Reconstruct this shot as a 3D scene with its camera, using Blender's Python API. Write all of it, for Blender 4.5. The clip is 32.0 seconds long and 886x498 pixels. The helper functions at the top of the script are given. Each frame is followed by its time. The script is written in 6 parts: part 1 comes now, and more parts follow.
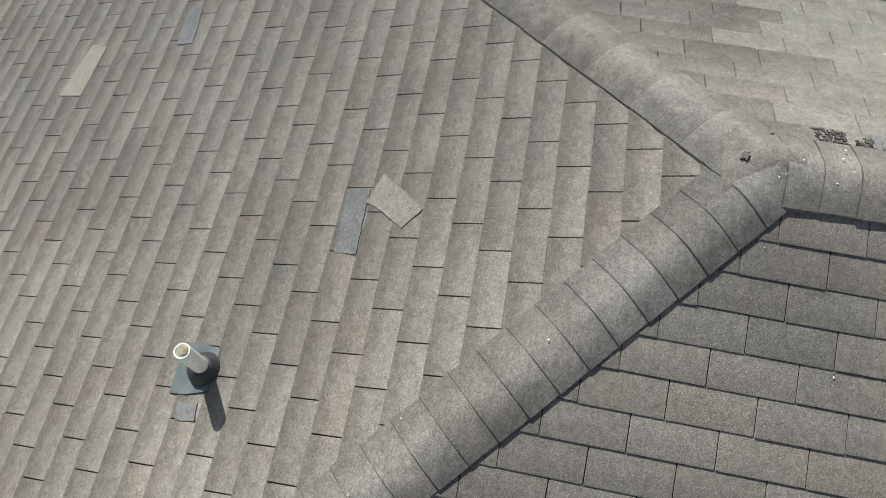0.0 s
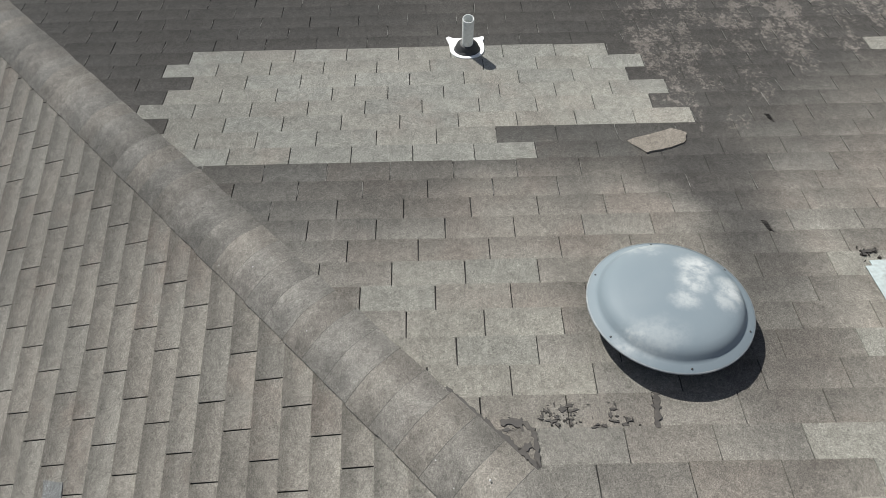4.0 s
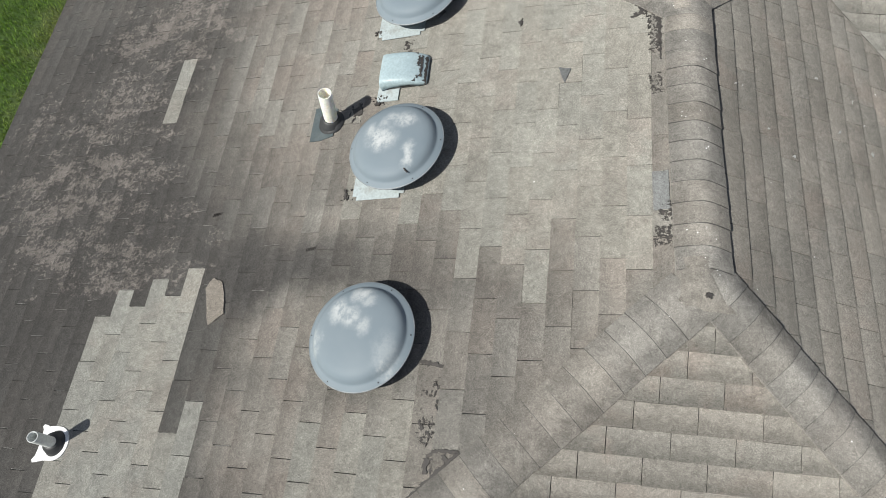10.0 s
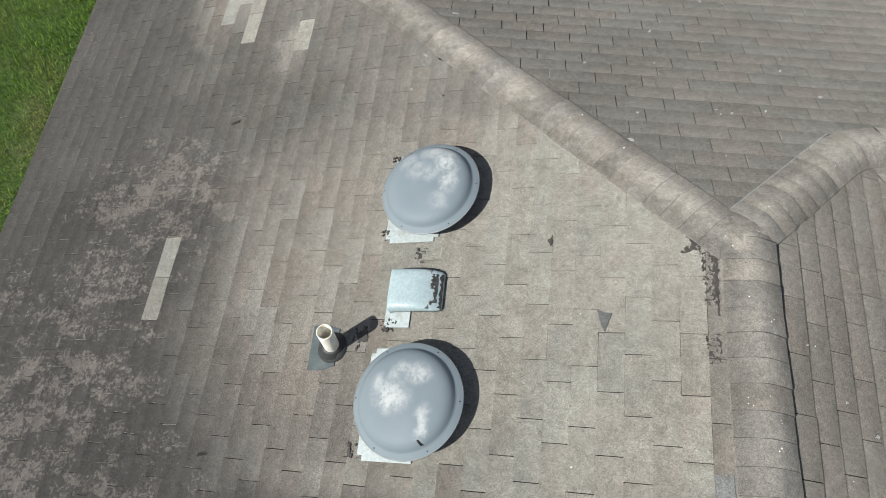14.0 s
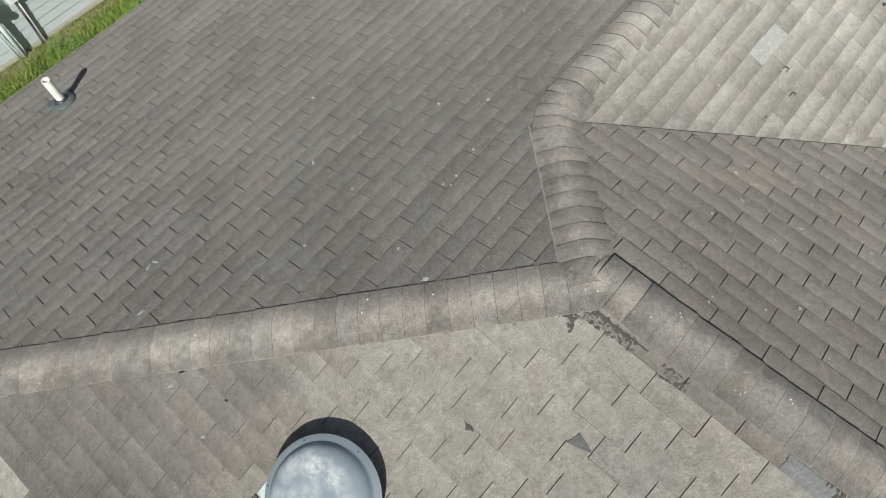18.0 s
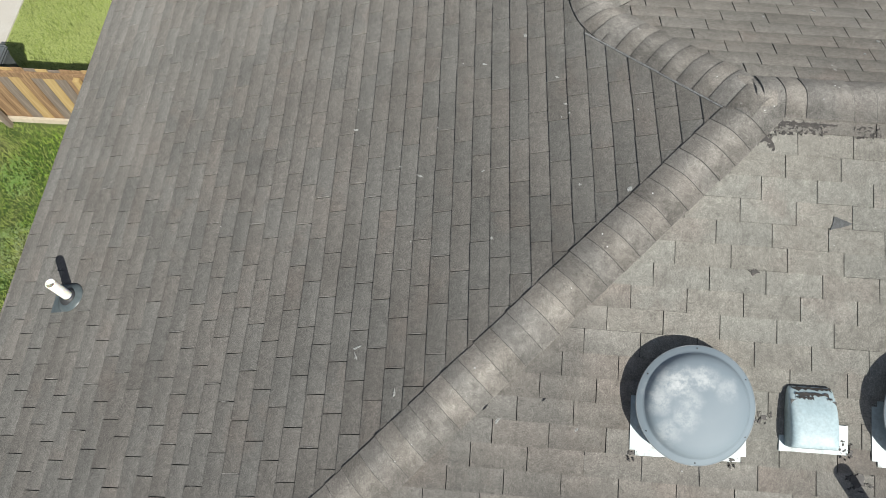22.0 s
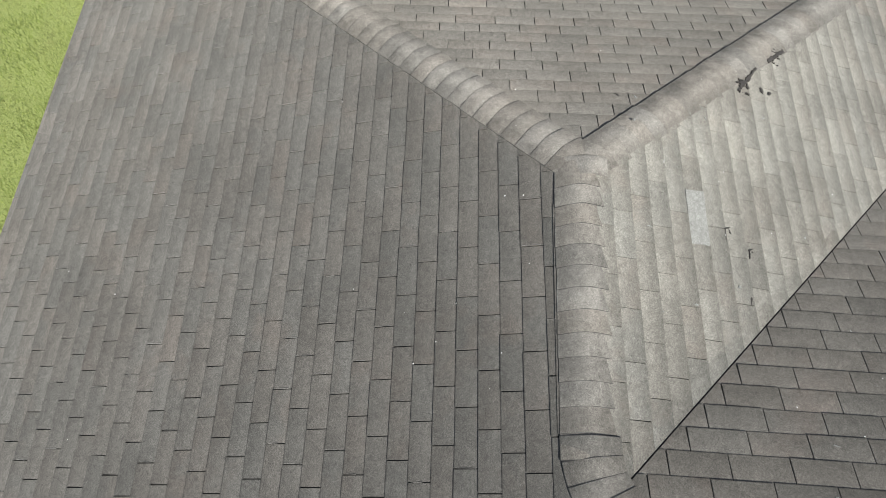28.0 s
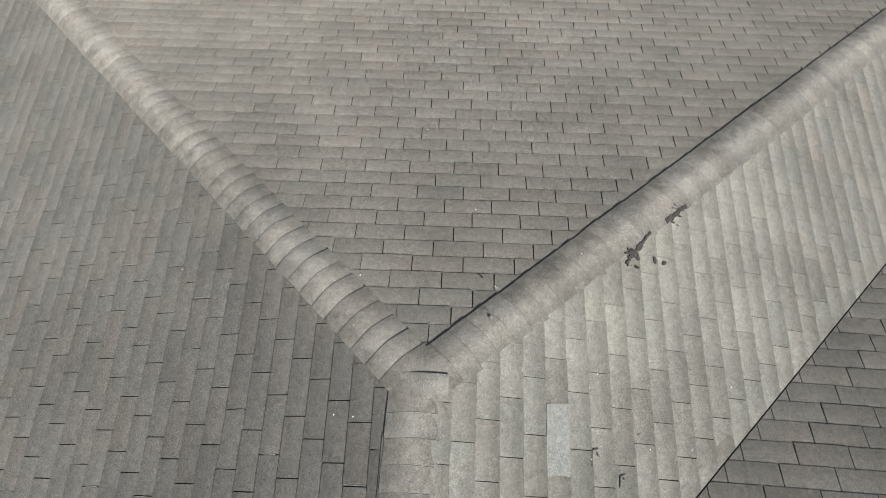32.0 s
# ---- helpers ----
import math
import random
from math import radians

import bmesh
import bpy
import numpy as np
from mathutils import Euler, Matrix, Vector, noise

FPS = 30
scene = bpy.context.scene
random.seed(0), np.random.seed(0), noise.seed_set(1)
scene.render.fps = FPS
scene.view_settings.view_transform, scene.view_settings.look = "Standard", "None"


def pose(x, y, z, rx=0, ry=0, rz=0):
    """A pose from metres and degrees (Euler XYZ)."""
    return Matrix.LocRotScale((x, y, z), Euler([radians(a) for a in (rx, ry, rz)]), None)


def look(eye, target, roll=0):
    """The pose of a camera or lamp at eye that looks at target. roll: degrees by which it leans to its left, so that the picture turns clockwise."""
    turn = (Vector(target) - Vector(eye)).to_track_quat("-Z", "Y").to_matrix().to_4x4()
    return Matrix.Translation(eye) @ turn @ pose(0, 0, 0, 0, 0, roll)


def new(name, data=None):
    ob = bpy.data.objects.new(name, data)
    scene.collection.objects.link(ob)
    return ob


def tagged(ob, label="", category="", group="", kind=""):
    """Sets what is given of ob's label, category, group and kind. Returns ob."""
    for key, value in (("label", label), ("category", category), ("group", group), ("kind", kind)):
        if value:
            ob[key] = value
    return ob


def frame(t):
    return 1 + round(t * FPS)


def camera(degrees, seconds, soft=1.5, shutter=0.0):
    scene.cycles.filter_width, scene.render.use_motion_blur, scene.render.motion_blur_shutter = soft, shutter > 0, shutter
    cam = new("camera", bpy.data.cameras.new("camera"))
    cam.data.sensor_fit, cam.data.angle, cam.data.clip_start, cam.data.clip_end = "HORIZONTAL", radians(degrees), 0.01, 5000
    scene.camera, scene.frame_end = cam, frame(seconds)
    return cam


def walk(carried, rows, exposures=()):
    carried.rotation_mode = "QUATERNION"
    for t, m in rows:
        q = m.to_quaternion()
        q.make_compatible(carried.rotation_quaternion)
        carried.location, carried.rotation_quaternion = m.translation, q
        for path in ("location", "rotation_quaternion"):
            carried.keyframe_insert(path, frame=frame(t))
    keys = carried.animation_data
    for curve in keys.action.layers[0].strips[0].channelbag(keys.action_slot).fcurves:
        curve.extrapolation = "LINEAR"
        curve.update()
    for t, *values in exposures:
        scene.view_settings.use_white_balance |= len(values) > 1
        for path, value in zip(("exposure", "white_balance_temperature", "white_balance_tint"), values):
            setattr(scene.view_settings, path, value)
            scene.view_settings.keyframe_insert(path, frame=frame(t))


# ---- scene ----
cam = camera(67.2, 32.0, soft=0.62)
PATH = [
    (0, (1.464, -0.892, 6.265), (0.639, -1.036, 4.449), 0.08),
    (0.5, (1.164, -0.957, 6.232), (0.347, -1.102, 4.412), -0.09),
    (1, (0.832, -1.000, 6.234), (0.031, -1.147, 4.407), -0.44),
    (1.5, (0.465, -1.044, 6.210), (-0.330, -1.191, 4.381), -0.44),
    (2, (0.126, -1.102, 6.197), (-0.671, -1.243, 4.368), 0.12),
    (2.5, (-0.199, -1.163, 6.195), (-0.982, -1.308, 4.361), -0.20),
    (4.5, (-0.973, -1.195, 6.254), (-1.745, -0.947, 4.425), -1.27),
    (5, (-0.948, -1.187, 6.255), (-1.488, -0.582, 4.426), -0.69),
    (5.5, (-0.944, -1.294, 6.227), (-1.320, -0.565, 4.403), 0.39),
    (6, (-0.835, -1.295, 6.243), (-0.999, -0.494, 4.417), -0.07),
    (6.5, (-0.895, -1.339, 6.231), (-0.977, -0.515, 4.410), 0.54),
    (7, (-1.054, -1.389, 6.224), (-1.134, -0.571, 4.401), 0.38),
    (7.5, (-1.166, -1.427, 6.303), (-1.251, -0.617, 4.476), -0.08),
    (8, (-1.135, -1.378, 7.058), (-1.220, -0.577, 5.228), -0.14),
    (8.5, (-1.107, -1.354, 7.356), (-1.191, -0.537, 5.532), 0.16),
    (9, (-1.125, -1.340, 7.323), (-1.208, -0.519, 5.501), 0.09),
    (9.5, (-1.142, -1.328, 7.310), (-1.227, -0.507, 5.489), 0.04),
    (10, (-1.161, -1.333, 7.320), (-1.245, -0.507, 5.501), 0.07),
    (10.5, (-1.168, -1.300, 7.344), (-1.252, -0.474, 5.525), 0.07),
    (11, (-1.161, -1.175, 7.365), (-1.248, -0.350, 5.545), -0.11),
    (11.5, (-1.151, -0.983, 7.375), (-1.240, -0.162, 5.554), -0.34),
    (12, (-1.178, -0.719, 7.383), (-1.267, 0.103, 5.563), -0.29),
    (12.5, (-1.239, -0.389, 7.409), (-1.328, 0.429, 5.586), -0.29),
    (13, (-1.289, -0.117, 7.401), (-1.378, 0.697, 5.577), -0.37),
    (13.5, (-1.370, 0.070, 7.399), (-1.451, 0.882, 5.573), 0.10),
    (15.5, (-1.484, 0.966, 7.421), (-1.568, 1.770, 5.592), -0.10),
    (16, (-1.503, 1.308, 7.427), (-1.591, 2.103, 5.595), -0.49),
    (16.5, (-1.522, 1.640, 7.412), (-1.615, 2.431, 5.577), -0.86),
    (17, (-1.569, 1.766, 7.408), (-1.395, 2.571, 5.585), 1.08),
    (17.5, (-1.537, 1.679, 7.399), (-0.991, 2.328, 5.588), 0.40),
    (18, (-1.510, 1.606, 7.413), (-0.878, 2.154, 5.597), -0.08),
    (18.5, (-1.448, 1.620, 7.420), (-0.820, 2.163, 5.601), -0.35),
    (19, (-1.468, 1.796, 7.425), (-0.841, 2.331, 5.602), -0.39),
    (19.5, (-1.658, 2.150, 7.413), (-1.023, 2.682, 5.593), 0.10),
    (20, (-1.927, 2.547, 7.383), (-1.273, 3.080, 5.570), 0.87),
    (20.5, (-2.224, 2.941, 7.344), (-1.565, 3.480, 5.534), 0.70),
    (21, (-2.498, 3.322, 7.330), (-1.693, 3.625, 5.524), 0.34),
    (21.5, (-2.568, 3.515, 7.352), (-1.737, 3.649, 5.538), -0.10),
    (22, (-2.517, 3.548, 7.379), (-1.687, 3.601, 5.560), 0.01),
    (22.5, (-2.466, 3.552, 7.397), (-1.642, 3.602, 5.576), 0.03),
    (23, (-2.351, 3.518, 7.395), (-1.529, 3.570, 5.572), -0.10),
    (23.5, (-2.159, 3.487, 7.409), (-1.338, 3.536, 5.586), 0.01),
    (24, (-1.856, 3.450, 7.434), (-1.040, 3.499, 5.609), -0.08),
    (24.5, (-1.404, 3.466, 7.426), (-0.609, 3.509, 5.591), 0.08),
    (25, (-1.026, 3.434, 7.405), (-0.236, 3.489, 5.569), -0.91),
    (25.5, (-0.674, 3.442, 7.420), (0.098, 3.490, 5.576), -0.48),
    (27.5, (0.320, 3.479, 7.290), (1.152, 3.503, 5.472), 1.09),
    (28, (0.574, 3.474, 7.285), (1.403, 3.503, 5.465), 0.88),
    (28.5, (0.812, 2.869, 7.331), (1.631, 2.918, 5.507), -0.42),
    (29, (0.971, 2.246, 7.358), (1.799, 2.305, 5.538), -1.04),
    (29.5, (1.066, 2.134, 7.314), (1.893, 2.190, 5.494), -0.88),
    (30, (1.098, 2.217, 7.292), (1.926, 2.272, 5.472), -0.76),
    (30.5, (1.099, 2.317, 7.266), (1.933, 2.374, 5.450), -0.82),
    (31, (1.216, 2.418, 7.262), (2.042, 2.474, 5.442), -0.78),
    (31.5, (1.509, 2.495, 7.255), (2.334, 2.549, 5.433), -0.62),
    (32, (1.912, 2.571, 7.271), (2.741, 2.622, 5.452), -0.40),
]
walk(cam, [(t, look(eye, target, roll)) for t, eye, target, roll in PATH], [(0.0, 0.50), (2.5, 0.26), (5.0, 0.14), (7.0, 0.06), (10.0, 0.12), (13.5, 0.18), (16.0, 0.25), (17.0, 0.29), (18.5, 0.12), (20.0, 0.20), (21.0, 0.32), (22.0, 0.30), (25.5, 0.38), (28.0, 0.34), (32.0, 0.28)])

# ---- daylight ----
SUN = Vector((-0.606, -0.420, 0.676)).normalized()
world = bpy.data.worlds.new("sky")
scene.world = world
world.use_nodes = True
wn, wl = world.node_tree.nodes, world.node_tree.links
wn.clear()
w_out, w_bg = wn.new("ShaderNodeOutputWorld"), wn.new("ShaderNodeBackground")
sky = wn.new("ShaderNodeTexSky")
sky.sky_type = "NISHITA"
sky.sun_disc = False
sky.sun_elevation = math.asin(SUN.z)
sky.sun_rotation = math.atan2(SUN.x, SUN.y)
w_co, w_map, w_noise = wn.new("ShaderNodeTexCoord"), wn.new("ShaderNodeMapping"), wn.new("ShaderNodeTexNoise")
w_ramp, w_mix = wn.new("ShaderNodeValToRGB"), wn.new("ShaderNodeMix")
w_map.inputs["Scale"].default_value = (2.2, 2.2, 3.4)
w_noise.inputs["Scale"].default_value, w_noise.inputs["Detail"].default_value, w_noise.inputs["Roughness"].default_value = 1.5, 7.0, 0.58
w_ramp.color_ramp.elements[0].position, w_ramp.color_ramp.elements[1].position = 0.52, 0.66
w_mix.data_type = "RGBA"
w_mix.inputs[7].default_value = (14.0, 14.0, 14.0, 1)
wl.new(w_co.outputs["Generated"], w_map.inputs[0])
wl.new(w_map.outputs[0], w_noise.inputs["Vector"])
wl.new(w_noise.outputs[0], w_ramp.inputs[0])
wl.new(w_ramp.outputs[0], w_mix.inputs[0])
wl.new(sky.outputs[0], w_mix.inputs[6])
wl.new(w_mix.outputs[2], w_bg.inputs[0])
w_bg.inputs[1].default_value = 0.056
wl.new(w_bg.outputs[0], w_out.inputs[0])
sun = new("sun", bpy.data.lights.new("sun", "SUN"))
sun.data.energy, sun.data.angle, sun.data.color = 5.0, radians(0.55), (0.965, 0.95, 0.885)
sun.matrix_world = look(SUN * 40, (0, 0, 0))
scene.view_settings.exposure = 0.90

# ---- plan of the roof, in metres: one pitch, two ridges ----
S = 0.337                       # rise over run of the main slopes
RISE = {"A": 0.338, "B": 0.337, "C": 0.350, "D": 0.339, "E": 0.3315, "F": 0.3406}
L, Y3, X4, ZR, DROP, YE = 1.840, 2.725, 2.681, 4.25, 1.775, -1.47
ZR2 = ZR - RISE["D"] * (Y3 - L)
X3 = (ZR - ZR2) / RISE["B"]
WA, WB, WC, YD = DROP / RISE["A"], DROP / RISE["B"], DROP / RISE["C"], L + DROP / RISE["D"]
XF = X4 + (DROP - ZR + ZR2) / RISE["F"]
P1, P2, P3, P4 = (0, 0), (0, L), (X3, Y3), (X4, Y3)
EAVE = ZR - DROP
LIFT_E = 0.018                  # the wing's sunny slope lies this much over its ridge line
ZEW = ZR2 + LIFT_E - RISE["E"] * (Y3 - YE)
VALLEY = ((ZR - ZEW) / RISE["B"], YE)          # where the valley reaches the wing's eave
E_C = (X4 + (ZR2 - ZEW) / RISE["F"], YE)
F_S = (XF, Y3 - (DROP - ZR + ZR2) / RISE["E"])
B_E = (WB, Y3 - (DROP - ZR + ZR2) / RISE["E"])


# ---- materials ----
def material(name):
    m = bpy.data.materials.new(name)
    m.use_nodes = True
    m.node_tree.nodes.clear()
    out = m.node_tree.nodes.new("ShaderNodeOutputMaterial")
    bsdf = m.node_tree.nodes.new("ShaderNodeBsdfPrincipled")
    m.node_tree.links.new(bsdf.outputs[0], out.inputs[0])
    return m, bsdf


class Net:
    """Short ways to add nodes to a material."""

    def __init__(self, m):
        self.t = m.node_tree

    def node(self, kind, **values):
        n = self.t.nodes.new(kind)
        for key, v in values.items():
            n.inputs[key].default_value = v
        return n

    def link(self, a, b):
        self.t.links.new(a, b)

    def put(self, socket, v):
        if isinstance(v, bpy.types.NodeSocket):
            self.link(v, socket)
        else:
            socket.default_value = v

    def math(self, op, a, b=0.0, clamp=False):
        n = self.t.nodes.new("ShaderNodeMath")
        n.operation, n.use_clamp = op, clamp
        self.put(n.inputs[0], a)
        self.put(n.inputs[1], b)
        return n.outputs[0]

    def noise(self, vec, scale, detail=3.0, rough=0.5, out=0):
        n = self.node("ShaderNodeTexNoise", Scale=scale, Detail=detail, Roughness=rough)
        if vec is not None:
            self.link(vec, n.inputs["Vector"])
        return n.outputs[out]

    def band(self, v, a, b, lo=0.0, hi=1.0, smooth=True):
        n = self.t.nodes.new("ShaderNodeMapRange")
        n.interpolation_type = "SMOOTHSTEP" if smooth else "LINEAR"
        self.put(n.inputs[0], v)
        for i, q in enumerate((a, b, lo, hi)):
            n.inputs[i + 1].default_value = q
        return n.outputs[0]

    def mix(self, f, a, b, blend="MIX"):
        n = self.t.nodes.new("ShaderNodeMix")
        n.data_type, n.blend_type = "RGBA", blend
        self.put(n.inputs[0], f)
        for i, q in ((6, a), (7, b)):
            self.put(n.inputs[i], q if isinstance(q, bpy.types.NodeSocket) else (*q, 1)[:4])
        return n.outputs[2]

    def position(self):
        return self.t.nodes.new("ShaderNodeNewGeometry").outputs["Position"]

    def warped(self, amount=0.18, scale=2.3):
        """The place, pushed about by noise, for ragged outlines."""
        p = self.position()
        n = self.noise(p, scale, 4.0, 0.6, 1)
        v = self.t.nodes.new("ShaderNodeVectorMath")
        v.operation = "SUBTRACT"
        self.link(n, v.inputs[0])
        v.inputs[1].default_value = (0.5, 0.5, 0.5)
        w = self.t.nodes.new("ShaderNodeVectorMath")
        w.operation = "SCALE"
        self.link(v.outputs[0], w.inputs[0])
        w.inputs["Scale"].default_value = amount * 2
        a = self.t.nodes.new("ShaderNodeVectorMath")
        self.link(p, a.inputs[0])
        self.link(w.outputs[0], a.inputs[1])
        return a.outputs[0]

    def blob(self, vec, cx, cy, rx, ry, soft=0.35):
        """1 inside an ellipse of the plan, 0 outside it."""
        s = self.t.nodes.new("ShaderNodeVectorMath")
        s.operation = "SUBTRACT"
        self.link(vec, s.inputs[0])
        s.inputs[1].default_value = (cx, cy, 0)
        d = self.t.nodes.new("ShaderNodeVectorMath")
        d.operation = "MULTIPLY"
        self.link(s.outputs[0], d.inputs[0])
        d.inputs[1].default_value = (1 / rx, 1 / ry, 0)
        ln = self.t.nodes.new("ShaderNodeVectorMath")
        ln.operation = "LENGTH"
        self.link(d.outputs[0], ln.inputs[0])
        return self.band(ln.outputs[1], 1 + soft, 1 - soft)

    def most(self, some):
        r = some[0]
        for q in some[1:]:
            r = self.math("MAXIMUM", r, q)
        return r

    def any_piece(self):
        """A number for each piece, whether it is an object or an island of a mesh."""
        o = self.t.nodes.new("ShaderNodeObjectInfo").outputs["Random"]
        g = self.t.nodes.new("ShaderNodeNewGeometry").outputs["Random Per Island"]
        return self.math("FRACT", self.math("ADD", o, g))

    def bump(self, height, strength, distance):
        n = self.node("ShaderNodeBump", Strength=strength, Distance=distance)
        self.link(height, n.inputs["Height"])
        return n.outputs[0]


def shingle(name, warm, cool, red, spread=0.2, extra=None, fade=0.2, edge_shade=1.0, crest=0.0):
    """Granule-coated asphalt: two greys, a redder blend, weather stains, grain, worn lower edges, painted-on edge shade
    and fold highlight.
    """
    m, b = material(name)
    n = Net(m)
    p = n.position()
    r = n.any_piece()
    r2 = n.math("FRACT", n.math("MULTIPLY", r, 17.31))
    r3 = n.math("FRACT", n.math("MULTIPLY", r, 71.7))
    col = n.mix(n.band(r, 0.2, 0.8), warm, cool)
    blot = n.noise(p, 5.0, 4.0, 0.6)
    col = n.mix(n.math("MULTIPLY", n.band(r2, 0.7, 1.0, 0.0, 0.7), n.band(blot, 0.35, 0.65)), col, red)
    rust = n.noise(p, 2.6, 4.0, 0.65)
    col = n.mix(n.band(rust, 0.54, 0.72, 0.0, 0.65), col, red)
    if extra:
        col = extra(n, col, r3)
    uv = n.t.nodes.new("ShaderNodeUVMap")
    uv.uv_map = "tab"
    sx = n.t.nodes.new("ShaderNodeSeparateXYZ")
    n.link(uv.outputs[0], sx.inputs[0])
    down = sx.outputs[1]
    stain = n.noise(p, 1.4, 5.0, 0.62)
    streak = n.noise(p, 11.0, 4.0, 0.65)
    tone = n.math("ADD", n.band(stain, 0.3, 0.7, 1 - spread * 0.55, 1 + spread * 0.55), n.band(r3, 0, 1, -spread * 0.4, spread * 0.4, False))
    tone = n.math("ADD", tone, n.band(streak, 0.25, 0.75, -0.14, 0.14))
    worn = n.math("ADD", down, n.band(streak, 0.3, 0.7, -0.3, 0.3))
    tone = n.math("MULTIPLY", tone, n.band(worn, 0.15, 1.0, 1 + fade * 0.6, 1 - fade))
    smudge = n.noise(p, 7.5, 6.0, 0.72)
    tone = n.math("MULTIPLY", tone, n.band(smudge, 0.60, 0.72, 1.0, 1.11))
    tone = n.math("MULTIPLY", tone, n.band(smudge, 0.30, 0.42, 0.91, 1.0))
    # Paints the lower edge's shadow line on caps and slopes off the sun.
    if edge_shade < 1:
        tone = n.math("MULTIPLY", tone, n.band(down, 0.962, 0.985, 1.0, edge_shade))
    # Worn fold of the caps; its highlight and darker flanks are put into colour.
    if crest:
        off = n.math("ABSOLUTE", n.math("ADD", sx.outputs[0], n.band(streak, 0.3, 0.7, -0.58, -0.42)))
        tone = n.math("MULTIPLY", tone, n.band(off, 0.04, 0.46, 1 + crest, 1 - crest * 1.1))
    grain = n.noise(p, 280.0, 2.0, 0.85)
    clot = n.noise(p, 105.0, 3.0, 0.75)
    fleck = n.node("ShaderNodeTexVoronoi", Scale=310.0)
    n.link(p, fleck.inputs["Vector"])
    tone = n.math("MULTIPLY", tone, n.band(grain, 0.33, 0.67, 0.54, 1.53, False))
    tone = n.math("MULTIPLY", tone, n.band(clot, 0.3, 0.7, 0.76, 1.26, False))
    dapple = n.noise(p, 34.0, 4.0, 0.7)
    tone = n.math("MULTIPLY", tone, n.band(dapple, 0.3, 0.7, 0.84, 1.16, False))
    sep = n.t.nodes.new("ShaderNodeSeparateColor")
    n.link(fleck.outputs["Color"], sep.inputs[0])
    tone = n.math("MULTIPLY", tone, n.band(sep.outputs[0], 0, 1, 0.84, 1.18, False))
    grey = n.t.nodes.new("ShaderNodeCombineColor")
    for i in range(3):
        n.link(tone, grey.inputs[i])
    col = n.mix(1.0, col, grey.outputs[0], "MULTIPLY")
    n.link(col, b.inputs["Base Color"])
    b.inputs["Roughness"].default_value = 0.93
    b.inputs["Specular IOR Level"].default_value = 0.25
    b.inputs["Diffuse Roughness"].default_value = 1.0
    n.link(n.bump(n.math("ADD", grain, n.math("MULTIPLY", sep.outputs[1], 0.5)), 0.8, 0.0022), b.inputs["Normal"])
    return m


def plain(name, colour, rough=0.5, metal=0.0, wear=(0.6, 0.6, 0.58), amount=0.25, scale=9.0, grain=60.0, bump=0.15, gloss=0.5):
    """Paint, rubber, metal or plastic with blotches and grain."""
    m, b = material(name)
    n = Net(m)
    p = n.t.nodes.new("ShaderNodeTexCoord").outputs["Object"]
    blot = n.noise(p, scale, 5.0, 0.62)
    fine = n.noise(p, grain, 3.0, 0.6)
    col = n.mix(n.math("MULTIPLY", n.band(blot, 0.45, 0.75), amount), colour, wear)
    tone = n.band(fine, 0.2, 0.8, 0.86, 1.12)
    grey = n.t.nodes.new("ShaderNodeCombineColor")
    for i in range(3):
        n.link(tone, grey.inputs[i])
    n.link(n.mix(1.0, col, grey.outputs[0], "MULTIPLY"), b.inputs["Base Color"])
    n.link(n.band(blot, 0.3, 0.7, max(rough - 0.1, 0.03), min(rough + 0.12, 1.0)), b.inputs["Roughness"])
    b.inputs["Metallic"].default_value = metal
    b.inputs["Specular IOR Level"].default_value = gloss
    n.link(n.bump(fine, bump, 0.002), b.inputs["Normal"])
    return m


WARM, COOL, RED = (0.158, 0.148, 0.134), (0.150, 0.145, 0.134), (0.165, 0.147, 0.131)


